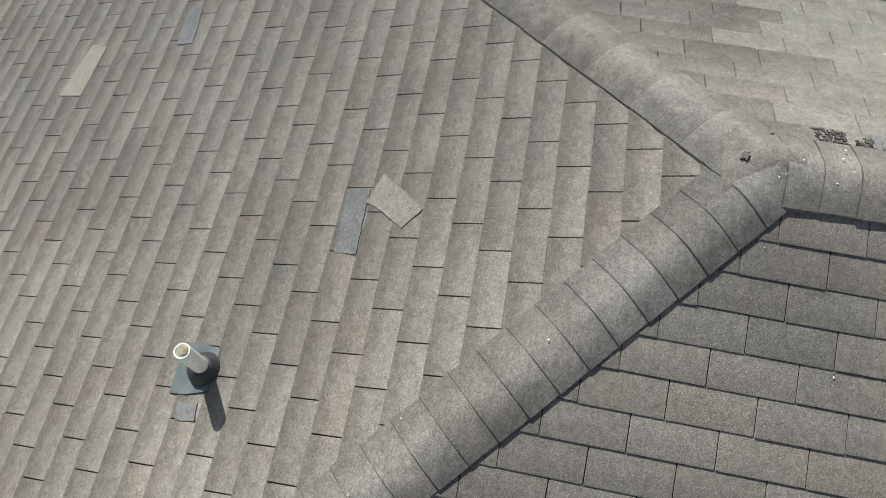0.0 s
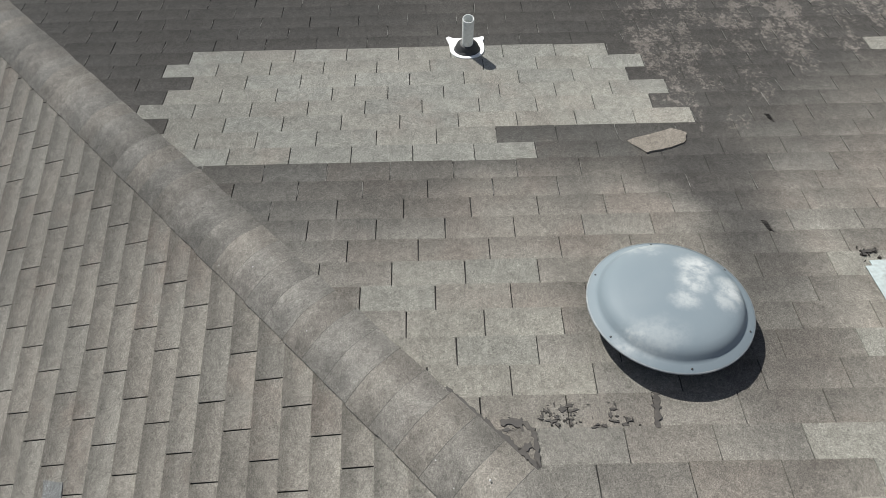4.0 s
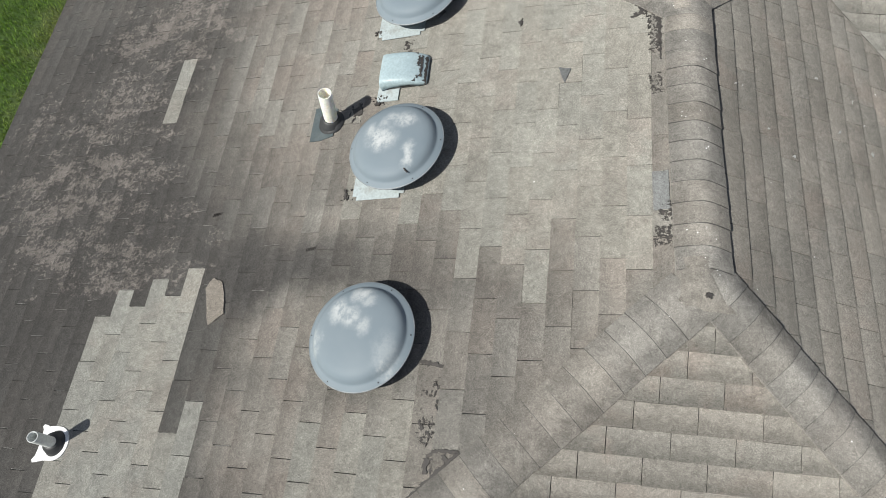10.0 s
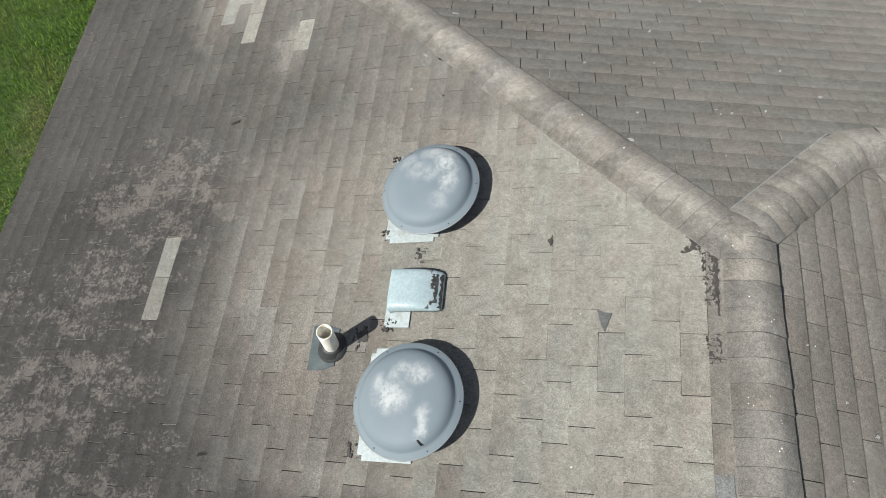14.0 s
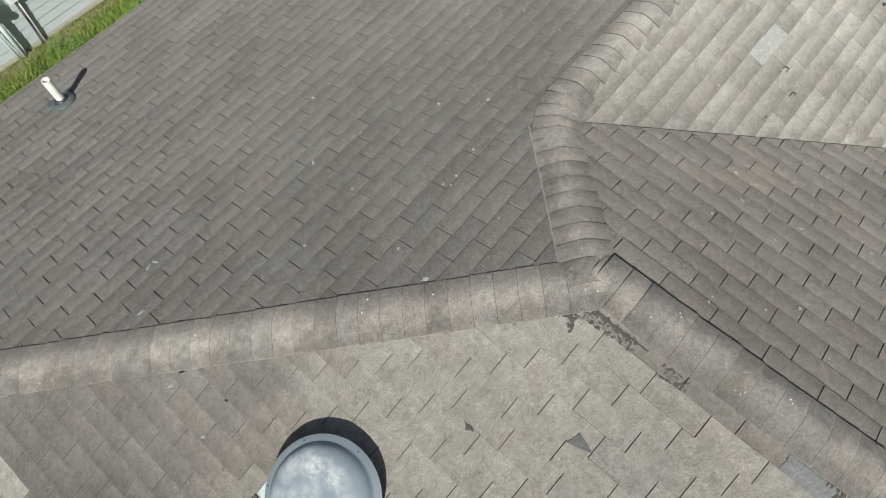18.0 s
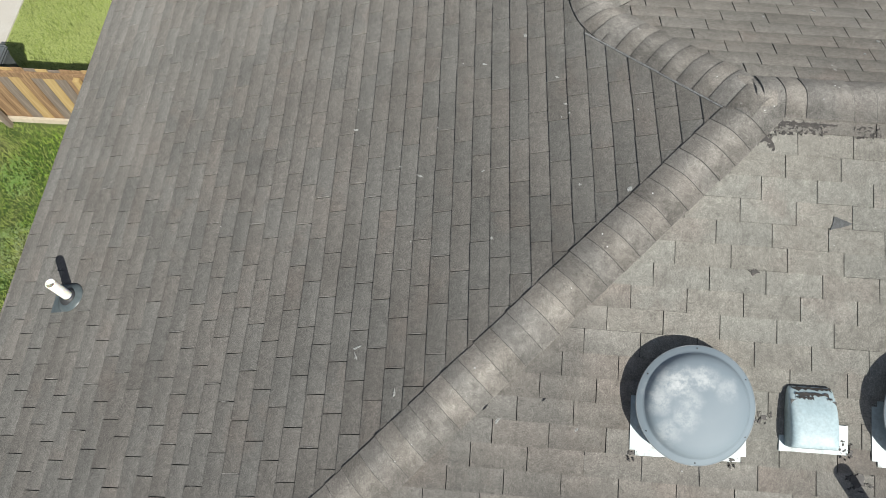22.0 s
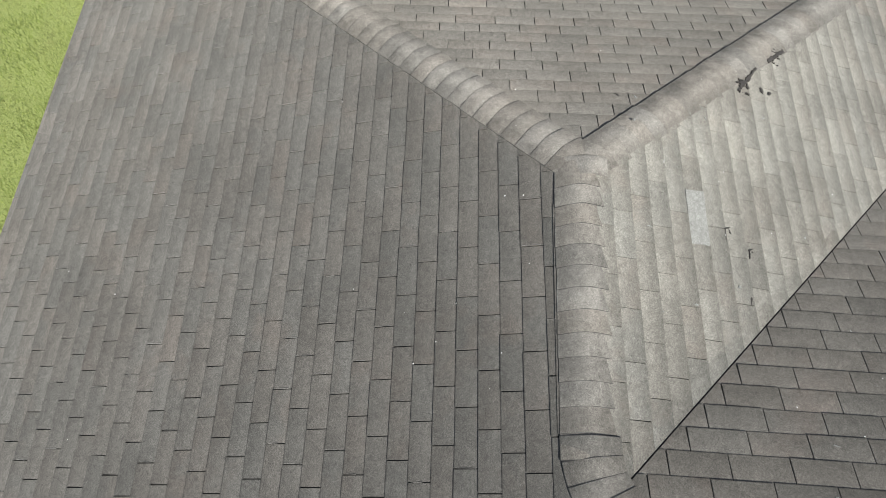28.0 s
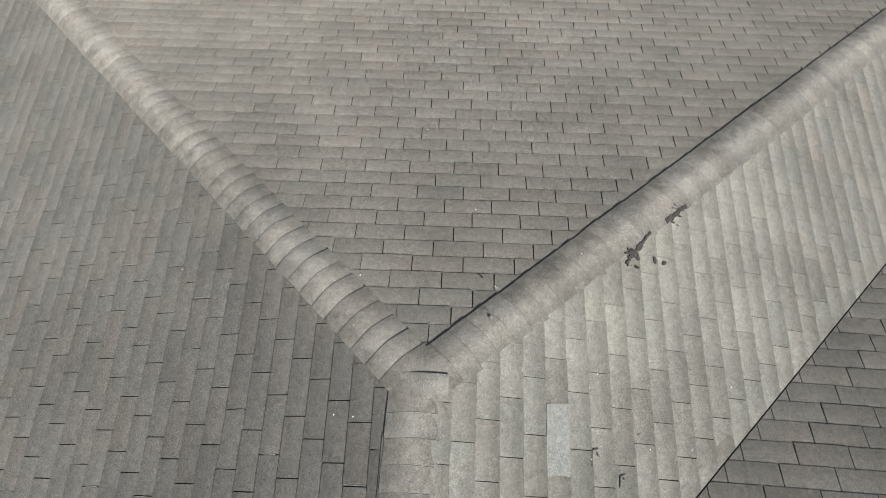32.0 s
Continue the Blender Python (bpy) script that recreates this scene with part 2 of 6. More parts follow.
def weathered(n, col, r):
    """The old slope with the domes: washed pale round them, black with algae lower down, lichen in spots."""
    p = n.warped(0.34, 1.7)
    jit = n.band(r, 0, 1, -0.07, 0.07, False)
    washes = ((-2.35, 1.75, 0.75, 1.0, 0.6, 1.0), (-2.35, 2.35, 0.75, 0.45, 0.7, 0.9), (-1.75, 2.65, 0.7, 0.3, 0.7, 0.8), (-1.9, 3.05, 0.7, 0.5, 0.8, 0.25), (-2.6, 3.2, 1.2, 1.0, 0.7, 0.15), (-1.1, 2.6, 0.5, 0.35, 0.7, 1.0),
              (-0.45, 2.05, 0.5, 0.2, 0.6, 1.0), (-0.75, 0.4, 0.9, 0.4, 0.7, 1.0), (-0.42, 0.12, 0.30, 0.34, 0.8, 0.95), (-0.75, -0.1, 0.8, 0.8, 0.7, 0.4), (-1.7, 0.55, 0.7, 0.2, 0.8, 1.0), (-2.2, -0.35, 0.38, 0.32, 0.6, 1.0), (-2.2, -0.75, 0.35, 0.4, 0.7, 0.9),
              (-1.7, -1.1, 0.55, 0.5, 0.5, 1.0), (-1.95, -1.55, 0.3, 0.4, 0.8, 0.6), (-0.1, 1.1, 0.22, 1.0, 0.4, 0.6), (-3.72, 4.25, 0.24, 0.34, 0.7, 0.8), (-4.62, 5.25, 0.26, 0.36, 0.7, 0.8), (-3.05, 3.75, 0.14, 0.2, 0.7, 0.8))
    pale = n.most([n.math("MULTIPLY", n.blob(p, x, y, rx, ry, soft), k) for x, y, rx, ry, soft, k in washes])
    pale = n.math("ADD", pale, n.math("MULTIPLY", jit, n.math("MULTIPLY", pale, 1.2)), clamp=True)
    dark = n.most([n.blob(p, -4.2, 0.9, 1.7, 2.4, 0.45), n.math("MULTIPLY", n.blob(p, -4.7, 3.9, 1.2, 2.2, 0.6), 0.7), n.blob(p, -4.4, -2.6, 1.6, 2.2, 0.5), n.math("MULTIPLY", n.blob(p, -3.5, 3.05, 1.0, 0.6, 0.6), 0.7), n.blob(p, -2.6, 0.22, 0.95, 0.36, 0.8), n.blob(p, -1.3, 0.1, 0.5, 0.16, 0.9)])
    sand = n.noise(n.position(), 3.2, 3.0, 0.5)
    light = n.mix(n.band(sand, 0.4, 0.62), (0.272, 0.253, 0.225), (0.276, 0.245, 0.216))
    light = n.mix(n.band(r, 0.6, 0.9), light, (0.274, 0.262, 0.236))
    col = n.mix(n.math("MULTIPLY", dark, 0.85), col, (0.070, 0.066, 0.063))
    col = n.mix(n.math("MULTIPLY", pale, 0.85), col, light)
    flow = n.t.nodes.new("ShaderNodeVectorMath")
    flow.operation = "MULTIPLY"
    n.link(n.position(), flow.inputs[0])
    flow.inputs[1].default_value = (0.75, 1.3, 1.0)
    spread = n.most([n.blob(p, -3.85, 2.35, 0.75, 0.50, 0.8), n.blob(p, -4.15, 1.65, 0.85, 0.45, 0.8), n.blob(p, -4.2, 0.85, 0.85, 0.50, 0.8), n.blob(p, -3.9, 0.30, 0.9, 0.30, 0.8), n.math("MULTIPLY", n.blob(p, -3.13, 2.22, 0.14, 0.12, 0.7), 1.0)])
    ragged = n.math("ADD", n.noise(flow.outputs[0], 4.2, 7.0, 0.70), n.math("MULTIPLY", n.band(n.noise(n.position(), 38.0, 4.0, 0.7), 0.3, 0.7, -0.09, 0.09), 1.0))
    lich = n.band(n.math("ADD", ragged, n.math("MULTIPLY", spread, 0.19)), 0.64, 0.75)
    return n.mix(n.math("MULTIPLY", n.math("MULTIPLY", lich, n.band(spread, 0.03, 0.25)), 0.58), col, (0.265, 0.236, 0.214))


def wing_washes(n, col, r):
    """The slope of the wing towards -y: paler, with lime-coloured washes."""
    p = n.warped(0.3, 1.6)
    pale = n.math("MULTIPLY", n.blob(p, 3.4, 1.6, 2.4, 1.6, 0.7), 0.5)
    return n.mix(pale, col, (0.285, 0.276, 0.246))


def mottled(n, col, r):
    """Caps bleached in clouds across the fold."""
    cloud = n.noise(n.position(), 8.5, 3.0, 0.55)
    return n.mix(n.band(cloud, 0.42, 0.70, 0.0, 0.30), col, (0.276, 0.264, 0.239))


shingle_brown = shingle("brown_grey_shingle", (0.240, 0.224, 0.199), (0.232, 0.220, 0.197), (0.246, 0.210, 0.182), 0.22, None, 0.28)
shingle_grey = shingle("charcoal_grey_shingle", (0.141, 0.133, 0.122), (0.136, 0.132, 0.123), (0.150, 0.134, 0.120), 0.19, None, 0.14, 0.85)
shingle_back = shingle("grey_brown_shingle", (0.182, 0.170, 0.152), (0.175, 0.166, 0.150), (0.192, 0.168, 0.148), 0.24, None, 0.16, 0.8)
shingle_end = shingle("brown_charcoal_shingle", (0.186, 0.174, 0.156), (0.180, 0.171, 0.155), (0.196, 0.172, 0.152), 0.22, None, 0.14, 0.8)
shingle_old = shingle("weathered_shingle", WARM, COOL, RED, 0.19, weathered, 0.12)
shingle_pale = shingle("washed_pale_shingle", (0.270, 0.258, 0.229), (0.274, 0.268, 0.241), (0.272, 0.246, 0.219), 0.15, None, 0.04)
shingle_wing = shingle("bleached_shingle", (0.222, 0.211, 0.190), (0.212, 0.208, 0.192), (0.236, 0.203, 0.177), 0.26, wing_washes, 0.22)
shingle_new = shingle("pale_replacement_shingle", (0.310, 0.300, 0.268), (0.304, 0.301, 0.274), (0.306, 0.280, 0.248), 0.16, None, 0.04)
shingle_tan = shingle("loose_tan_shingle", (0.37, 0.345, 0.295), (0.37, 0.345, 0.295), (0.37, 0.345, 0.295), 0.1)
shingle_torn = shingle("torn_pinkish_scrap", (0.262, 0.235, 0.203), (0.262, 0.235, 0.203), (0.262, 0.235, 0.203), 0.1)
shingle_scrap = shingle("stuck_grey_beige_scrap", (0.29, 0.275, 0.245), (0.29, 0.275, 0.245), (0.29, 0.275, 0.245), 0.1)
shingle_blue = shingle("bare_blue_grey_asphalt", (0.215, 0.22, 0.218), (0.20, 0.206, 0.205), (0.205, 0.208, 0.206), 0.3)
shingle_slate = shingle("dark_grey_scrap", (0.13, 0.134, 0.136), (0.13, 0.134, 0.136), (0.13, 0.134, 0.136), 0.1)
shingle_patch = shingle("pale_bare_tab", (0.30, 0.302, 0.288), (0.295, 0.302, 0.292), (0.29, 0.29, 0.275), 0.14, None, 0.1)
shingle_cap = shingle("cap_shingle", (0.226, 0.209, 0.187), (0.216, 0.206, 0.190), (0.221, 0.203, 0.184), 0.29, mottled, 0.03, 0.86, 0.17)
# Cap edges' asphalt core, near-black so it also draws their shadow lines.
bare_asphalt_shade = plain("bare_asphalt_edge", (0.06, 0.057, 0.054), 0.85, amount=0.3)
shingle_dust = shingle("pale_keyway_dust", (0.25, 0.242, 0.226), (0.22, 0.216, 0.205), (0.25, 0.232, 0.21), 0.3)
# Near-black so the keyways between tabs hold their shade in the deck's colour.
felt = plain("black_roofing_felt", (0.030, 0.029, 0.028), 0.95, amount=0.1)
tar = plain("dried_roof_tar", (0.05, 0.045, 0.042), 0.65, wear=(0.15, 0.135, 0.12), amount=0.4, scale=40)
def chalked(name, spots):
    """Grey-blue enamel gone chalky in cloudy patches: spots of (x, y, two radii, strength) on the lid."""
    m, b = material(name)
    n = Net(m)
    co = n.t.nodes.new("ShaderNodeTexCoord").outputs["Object"]
    push = n.t.nodes.new("ShaderNodeVectorMath")
    push.operation = "MULTIPLY_ADD"
    n.link(n.noise(co, 11.0, 5.0, 0.65, 1), push.inputs[0])
    push.inputs[1].default_value = (0.11, 0.11, 0.0)
    n.link(co, push.inputs[2])
    away = n.t.nodes.new("ShaderNodeVectorMath")
    away.operation = "SUBTRACT"
    n.link(push.outputs[0], away.inputs[0])
    away.inputs[1].default_value = (0.055, 0.055, 0.0)
    fine = n.noise(co, 70.0, 5.0, 0.75)
    cloud = n.noise(co, 17.0, 6.0, 0.68)
    chalk = n.most([n.math("MULTIPLY", n.blob(away.outputs[0], x, y, rx, ry, 0.75), k) for x, y, rx, ry, k in spots])
    chalk = n.math("MULTIPLY", chalk, n.math("MULTIPLY", n.band(cloud, 0.36, 0.58, 0.25, 1.0), n.band(fine, 0.25, 0.6, 0.65, 1.0)))
    col = n.mix(n.band(n.noise(co, 3.0, 3.0), 0.3, 0.7), (0.180, 0.222, 0.254), (0.206, 0.246, 0.276))
    col = n.mix(n.band(fine, 0.62, 0.74, 0.0, 0.25), col, (0.30, 0.33, 0.35))
    col = n.mix(chalk, col, (0.50, 0.52, 0.525))
    n.link(col, b.inputs["Base Color"])
    n.link(n.band(chalk, 0, 1, 0.58, 0.9), b.inputs["Roughness"])
    b.inputs["Specular IOR Level"].default_value = 0.28
    n.link(n.bump(fine, 0.04, 0.002), b.inputs["Normal"])
    return m


dome_chalk = [
    chalked("chalky_enamel_speckled", [(0.22, 0.0, 0.045, 0.05, 0.9), (0.11, 0.115, 0.06, 0.05, 0.9), (0.08, 0.03, 0.05, 0.05, 0.8), (0.17, -0.06, 0.03, 0.04, 0.6), (0.03, -0.05, 0.05, 0.035, 0.6), (-0.06, 0.235, 0.07, 0.035, 0.5), (-0.13, -0.19, 0.10, 0.06, 0.35), (-0.20, -0.19, 0.07, 0.035, 0.55)]),
    chalked("chalky_enamel_clouded", [(0.0, 0.065, 0.075, 0.085, 1.0), (0.125, -0.09, 0.045, 0.065, 0.85), (0.155, 0.0, 0.03, 0.06, 0.6), (-0.13, -0.125, 0.075, 0.03, 0.9), (0.06, 0.145, 0.04, 0.04, 0.7), (0.10, 0.06, 0.04, 0.04, 0.5)]),
    chalked("chalky_enamel_bleached", [(0.125, -0.125, 0.085, 0.06, 1.0), (0.215, -0.03, 0.05, 0.07, 0.7), (0.155, 0.14, 0.05, 0.06, 0.45), (0.0, -0.145, 0.07, 0.05, 0.8), (0.08, 0.06, 0.06, 0.06, 0.45), (-0.13, -0.10, 0.05, 0.05, 0.4), (0.06, -0.03, 0.05, 0.05, 0.5)]),
]
dome_edge = plain("rolled_steel_rim", (0.22, 0.245, 0.265), 0.5, 0.0, amount=0.3)
# Steel mesh with the shade under lids and hood put into its colour.
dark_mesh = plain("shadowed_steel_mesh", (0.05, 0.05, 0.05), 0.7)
plate_paint = plain("pale_galvanised_flashing", (0.46, 0.52, 0.53), 0.5, 0.1, (0.24, 0.23, 0.21), 0.6, 18)
vent_paint = plain("pale_turquoise_paint", (0.36, 0.455, 0.485), 0.5, 0.0, (0.43, 0.50, 0.52), 0.5, 9)
pvc = plain("white_pvc", (0.82, 0.80, 0.72), 0.4, 0.0, (0.72, 0.69, 0.58), 0.4, 8)
pvc.node_tree.nodes["Principled BSDF"].inputs["Subsurface Weight"].default_value = 0.7
pvc.node_tree.nodes["Principled BSDF"].inputs["Subsurface Radius"].default_value = (0.016, 0.013, 0.008)
grey_pipe = plain("grey_plastic_pipe", (0.60, 0.62, 0.61), 0.45, wear=(0.3, 0.3, 0.3), amount=0.3)
rubber = plain("black_rubber", (0.035, 0.036, 0.038), 0.55, wear=(0.09, 0.09, 0.09), amount=0.3)
grey_plastic = plain("grey_plastic_flashing", (0.085, 0.105, 0.11), 0.42, wear=(0.16, 0.18, 0.18), amount=0.5)
white_lead = plain("white_flashing", (0.80, 0.80, 0.80), 0.35, wear=(0.6, 0.6, 0.6), amount=0.2)
steel = plain("dull_steel", (0.35, 0.35, 0.35), 0.4, 0.8)
trim_paint = plain("white_trim_paint", (0.75, 0.75, 0.72), 0.5)
wall_paint = plain("beige_wall_plaster", (0.48, 0.42, 0.34), 0.9, scale=3, grain=90, bump=0.4)
siding_paint = plain("pale_grey_siding_paint", (0.52, 0.575, 0.60), 0.6, wear=(0.58, 0.62, 0.635), amount=0.4, scale=3)
meter_paint = plain("pale_green_grey_enamel", (0.52, 0.60, 0.57), 0.4)
concrete = plain("concrete", (0.50, 0.47, 0.42), 0.9, scale=4, grain=120, bump=0.4)


def grass_material(name, a, b_, dry, parched=False, clumped=0.0, weedy=0.0):
    m, b = material(name)
    n = Net(m)
    p = n.position()
    r = n.t.nodes.new("ShaderNodeNewGeometry").outputs["Random Per Island"]
    col = n.mix(r, a, b_)
    col = n.mix(n.math("MULTIPLY", n.band(n.noise(p, 0.9, 4.0, 0.6), 0.45, 0.72), 0.75), col, dry)
    col = n.mix(n.math("MULTIPLY", n.band(n.noise(p, 34.0, 3.0, 0.6), 0.35, 0.65), 0.45), col, (0.03, 0.055, 0.015))
    col = n.mix(n.math("MULTIPLY", n.band(n.noise(p, 2.6, 4.0, 0.65), 0.46, 0.60), weedy), col, (0.055, 0.14, 0.022)) if weedy else col
    if clumped:
        col = n.mix(n.math("MULTIPLY", n.band(n.noise(p, 11.0, 6.0, 0.78), 0.44, 0.58), clumped), col, (0.022, 0.05, 0.008))
    if parched:                    # the open lawn beyond the fence is dry
        col = n.mix(n.blob(p, 7.0, 8.7, 4.55, 2.6, 0.12), col, n.mix(n.band(n.noise(p, 45.0, 4.0, 0.7), 0.3, 0.7), (0.24, 0.31, 0.08), (0.45, 0.50, 0.18)))
    n.link(col, b.inputs["Base Color"])
    b.inputs["Roughness"].default_value = 0.75
    n.link(n.bump(n.noise(p, 60.0, 3.0, 0.7), 0.8, 0.03), b.inputs["Normal"])
    return m


turf = grass_material("lawn_turf", (0.05, 0.11, 0.010), (0.08, 0.15, 0.018), (0.17, 0.16, 0.07), True, 0.4)
blade_dry = grass_material("dry_grass_blades", (0.33, 0.43, 0.09), (0.43, 0.50, 0.14), (0.52, 0.52, 0.22), clumped=0.4)
blade_lawn = grass_material("lawn_blades", (0.10, 0.25, 0.014), (0.26, 0.44, 0.03), (0.40, 0.40, 0.11), clumped=0.45)
blade_green = grass_material("grass_blades", (0.19, 0.37, 0.04), (0.44, 0.60, 0.09), (0.58, 0.58, 0.22), weedy=0.5)


def timber(name, dark, light):
    m, b = material(name)
    n = Net(m)
    p = n.t.nodes.new("ShaderNodeTexCoord").outputs["Object"]
    v = n.node("ShaderNodeMapping")
    v.inputs["Scale"].default_value = (30, 30, 1.6)
    n.link(p, v.inputs[0])
    g = n.noise(v.outputs[0], 2.0, 5.0, 0.65)
    r = n.t.nodes.new("ShaderNodeObjectInfo").outputs["Random"]
    col = n.mix(n.band(g, 0.3, 0.7), dark, light)
    r2 = n.math("FRACT", n.math("MULTIPLY", r, 13.7))
    grey = n.mix(n.band(g, 0.3, 0.7), (0.13, 0.105, 0.085), (0.25, 0.205, 0.165))
    col = n.mix(n.band(r, 0.44, 0.50), col, grey)
    col = n.mix(n.math("MULTIPLY", n.band(r2, 0.92, 0.94), 0.9), col, n.mix(n.band(g, 0.3, 0.7), (0.40, 0.27, 0.10), (0.52, 0.38, 0.17)))
    n.link(col, b.inputs["Base Color"])
    b.inputs["Roughness"].default_value = 0.85
    n.link(n.bump(g, 0.4, 0.004), b.inputs["Normal"])
    return m


pale_timber = timber("pale_new_timber", (0.42, 0.36, 0.27), (0.60, 0.53, 0.42))
cedar = timber("weathered_fence_timber", (0.14, 0.080, 0.042), (0.36, 0.235, 0.125))


# ---- mesh helpers ----
def mesh_of(name, bm, mat, smooth=False):
    me = bpy.data.meshes.new(name)
    bm.normal_update()
    bm.to_mesh(me)
    bm.free()
    if mat:
        me.materials.append(mat)
    if smooth:
        me.shade_smooth()
    return me


def part(name, bm, mat, parent=None, label="", m=None, smooth=False):
    ob = new(name, mesh_of(name, bm, mat, smooth))
    if parent:
        ob.parent = parent
    if m is not None:
        ob.matrix_basis = m
    if label:
        ob["label"] = label
    return ob


def lay_uv(me, per_vertex):
    """A map of each piece: 0 to 1 along it and 0 to 1 down it."""
    layer = me.uv_layers.new(name="tab")
    at = np.empty(len(me.loops), dtype=np.int32)
    me.loops.foreach_get("vertex_index", at)
    layer.data.foreach_set("uv", np.asarray(per_vertex, dtype=np.float32)[at].ravel())


def raw(name, verts, faces, mats, parent=None, index=None, smooth=False, uv=None):
    me = bpy.data.meshes.new(name)
    me.from_pydata(verts, [], faces)
    for q in mats:
        me.materials.append(q)
    if index is not None:
        me.polygons.foreach_set("material_index", index)
    if uv is not None:
        lay_uv(me, uv)
    if smooth:
        me.shade_smooth()
    me.update()
    ob = new(name, me)
    if parent:
        ob.parent = parent
    return ob


def box(bm, x0, x1, y0, y1, z0, z1, bevel=0.0):
    r = bmesh.ops.create_cube(bm, size=1)
    vs = r["verts"]
    bmesh.ops.transform(bm, matrix=Matrix.LocRotScale(((x0 + x1) / 2, (y0 + y1) / 2, (z0 + z1) / 2), None, (x1 - x0, y1 - y0, z1 - z0)), verts=vs)
    if bevel:
        es = list({e for v in vs for e in v.link_edges})
        bmesh.ops.bevel(bm, geom=es, offset=bevel, segments=2, affect="EDGES")
    return bm


def turned(profile, n=48, caps=True):
    """A body of revolution round z, from (radius, height) pairs."""
    bm = bmesh.new()
    rings = []
    for r, z in profile:
        if r < 1e-5:
            rings.append([bm.verts.new((0, 0, z))])
        else:
            rings.append([bm.verts.new((r * math.cos(2 * math.pi * i / n), r * math.sin(2 * math.pi * i / n), z)) for i in range(n)])
    for a, b in zip(rings, rings[1:]):
        for i in range(n):
            j = (i + 1) % n
            q = [a[i % len(a)], a[j % len(a)], b[j % len(b)], b[i % len(b)]]
            q = list(dict.fromkeys(q))
            if len(q) > 2:
                bm.faces.new(q)
    bmesh.ops.recalc_face_normals(bm, faces=bm.faces)
    return bm


def tube(points, radius, n=12):
    """A round bar along a line of points."""
    bm = bmesh.new()
    rings = []
    pts = [Vector(p) for p in points]
    for i, p in enumerate(pts):
        d = (pts[min(i + 1, len(pts) - 1)] - pts[max(i - 1, 0)]).normalized()
        a = d.orthogonal().normalized() if i == 0 else (rings[-1][1] - d * rings[-1][1].dot(d)).normalized()
        b = d.cross(a)
        rings.append(([bm.verts.new(p + radius * (a * math.cos(2 * math.pi * k / n) + b * math.sin(2 * math.pi * k / n))) for k in range(n)], a))
    for (r0, _), (r1, _) in zip(rings, rings[1:]):
        for k in range(n):
            bm.faces.new([r0[k], r0[(k + 1) % n], r1[(k + 1) % n], r1[k]])
    bm.faces.new(rings[0][0][::-1])
    bm.faces.new(rings[-1][0])
    bmesh.ops.recalc_face_normals(bm, faces=bm.faces)
    return bm


# ---- the six slopes ----
def flat_piece(verts, faces, outline, base, low, high):
    k, n = len(verts), len(outline)
    verts += [(base[0] + x, base[1] + y, high) for x, y in outline] + [(base[0] + x, base[1] + y, low) for x, y in outline]
    faces.append(tuple(range(k, k + n)))
    faces += [(k + i, k + n + i, k + n + (i + 1) % n, k + (i + 1) % n) for i in range(n)]


def clip(poly, region):
    """The part of a convex polygon inside a convex region, both in the plane."""
    area = sum(a[0] * b[1] - b[0] * a[1] for a, b in zip(region, region[1:] + region[:1]))
    reg = region if area > 0 else region[::-1]
    out = poly
    for a, b in zip(reg, reg[1:] + reg[:1]):
        if not out:
            return []
        ex, ey = b[0] - a[0], b[1] - a[1]
        side = [ex * (q[1] - a[1]) - ey * (q[0] - a[0]) for q in out]
        res = []
        for i in range(len(out)):
            j = (i + 1) % len(out)
            if side[i] >= 0:
                res.append(out[i])
            if (side[i] >= 0) != (side[j] >= 0):
                f = side[i] / (side[i] - side[j])
                res.append((out[i][0] + f * (out[j][0] - out[i][0]), out[i][1] + f * (out[j][1] - out[i][1])))
        out = res
    return out


def area_of(poly):
    return 0.5 * sum(a[0] * b[1] - b[0] * a[1] for a, b in zip(poly, poly[1:] + poly[:1]))


def under_caps(plan, flat, back=0.06, sheet=None):
    """Draws a slope's sheet back from its hips and ridges, where the caps bridge it; valleys and eaves stay."""
    tops, eaves = {P1, P2, P3, P4}, {(-WA, -WC), (WB, -WC), (-WA, YD), (XF, YD), E_C, F_S}
    out = sheet or (flat if area_of(flat) > 0 else flat[::-1])
    for (p, q), (a, b) in zip(zip(plan, plan[1:] + plan[:1]), zip(flat, flat[1:] + flat[:1])):
        if sheet is None and not ((p in tops and (q in tops or q in eaves)) or (q in tops and p in eaves)):
            continue
        d = (Vector(b) - Vector(a)).normalized()
        n = Vector((-d.y, d.x)) if area_of(flat) > 0 else Vector((d.y, -d.x))
        if sheet:
            mid = Vector((sum(v[0] for v in sheet), sum(v[1] for v in sheet))) / len(sheet)
            n = n if n.dot(mid - Vector(a)) > 0 else -n
        e = Vector(a) + n * back
        quad = [e - d * 40, e + d * 40, e + d * 40 + n * 40, e - d * 40 + n * 40]
        out = clip(out, [tuple(v) for v in quad])
    return out


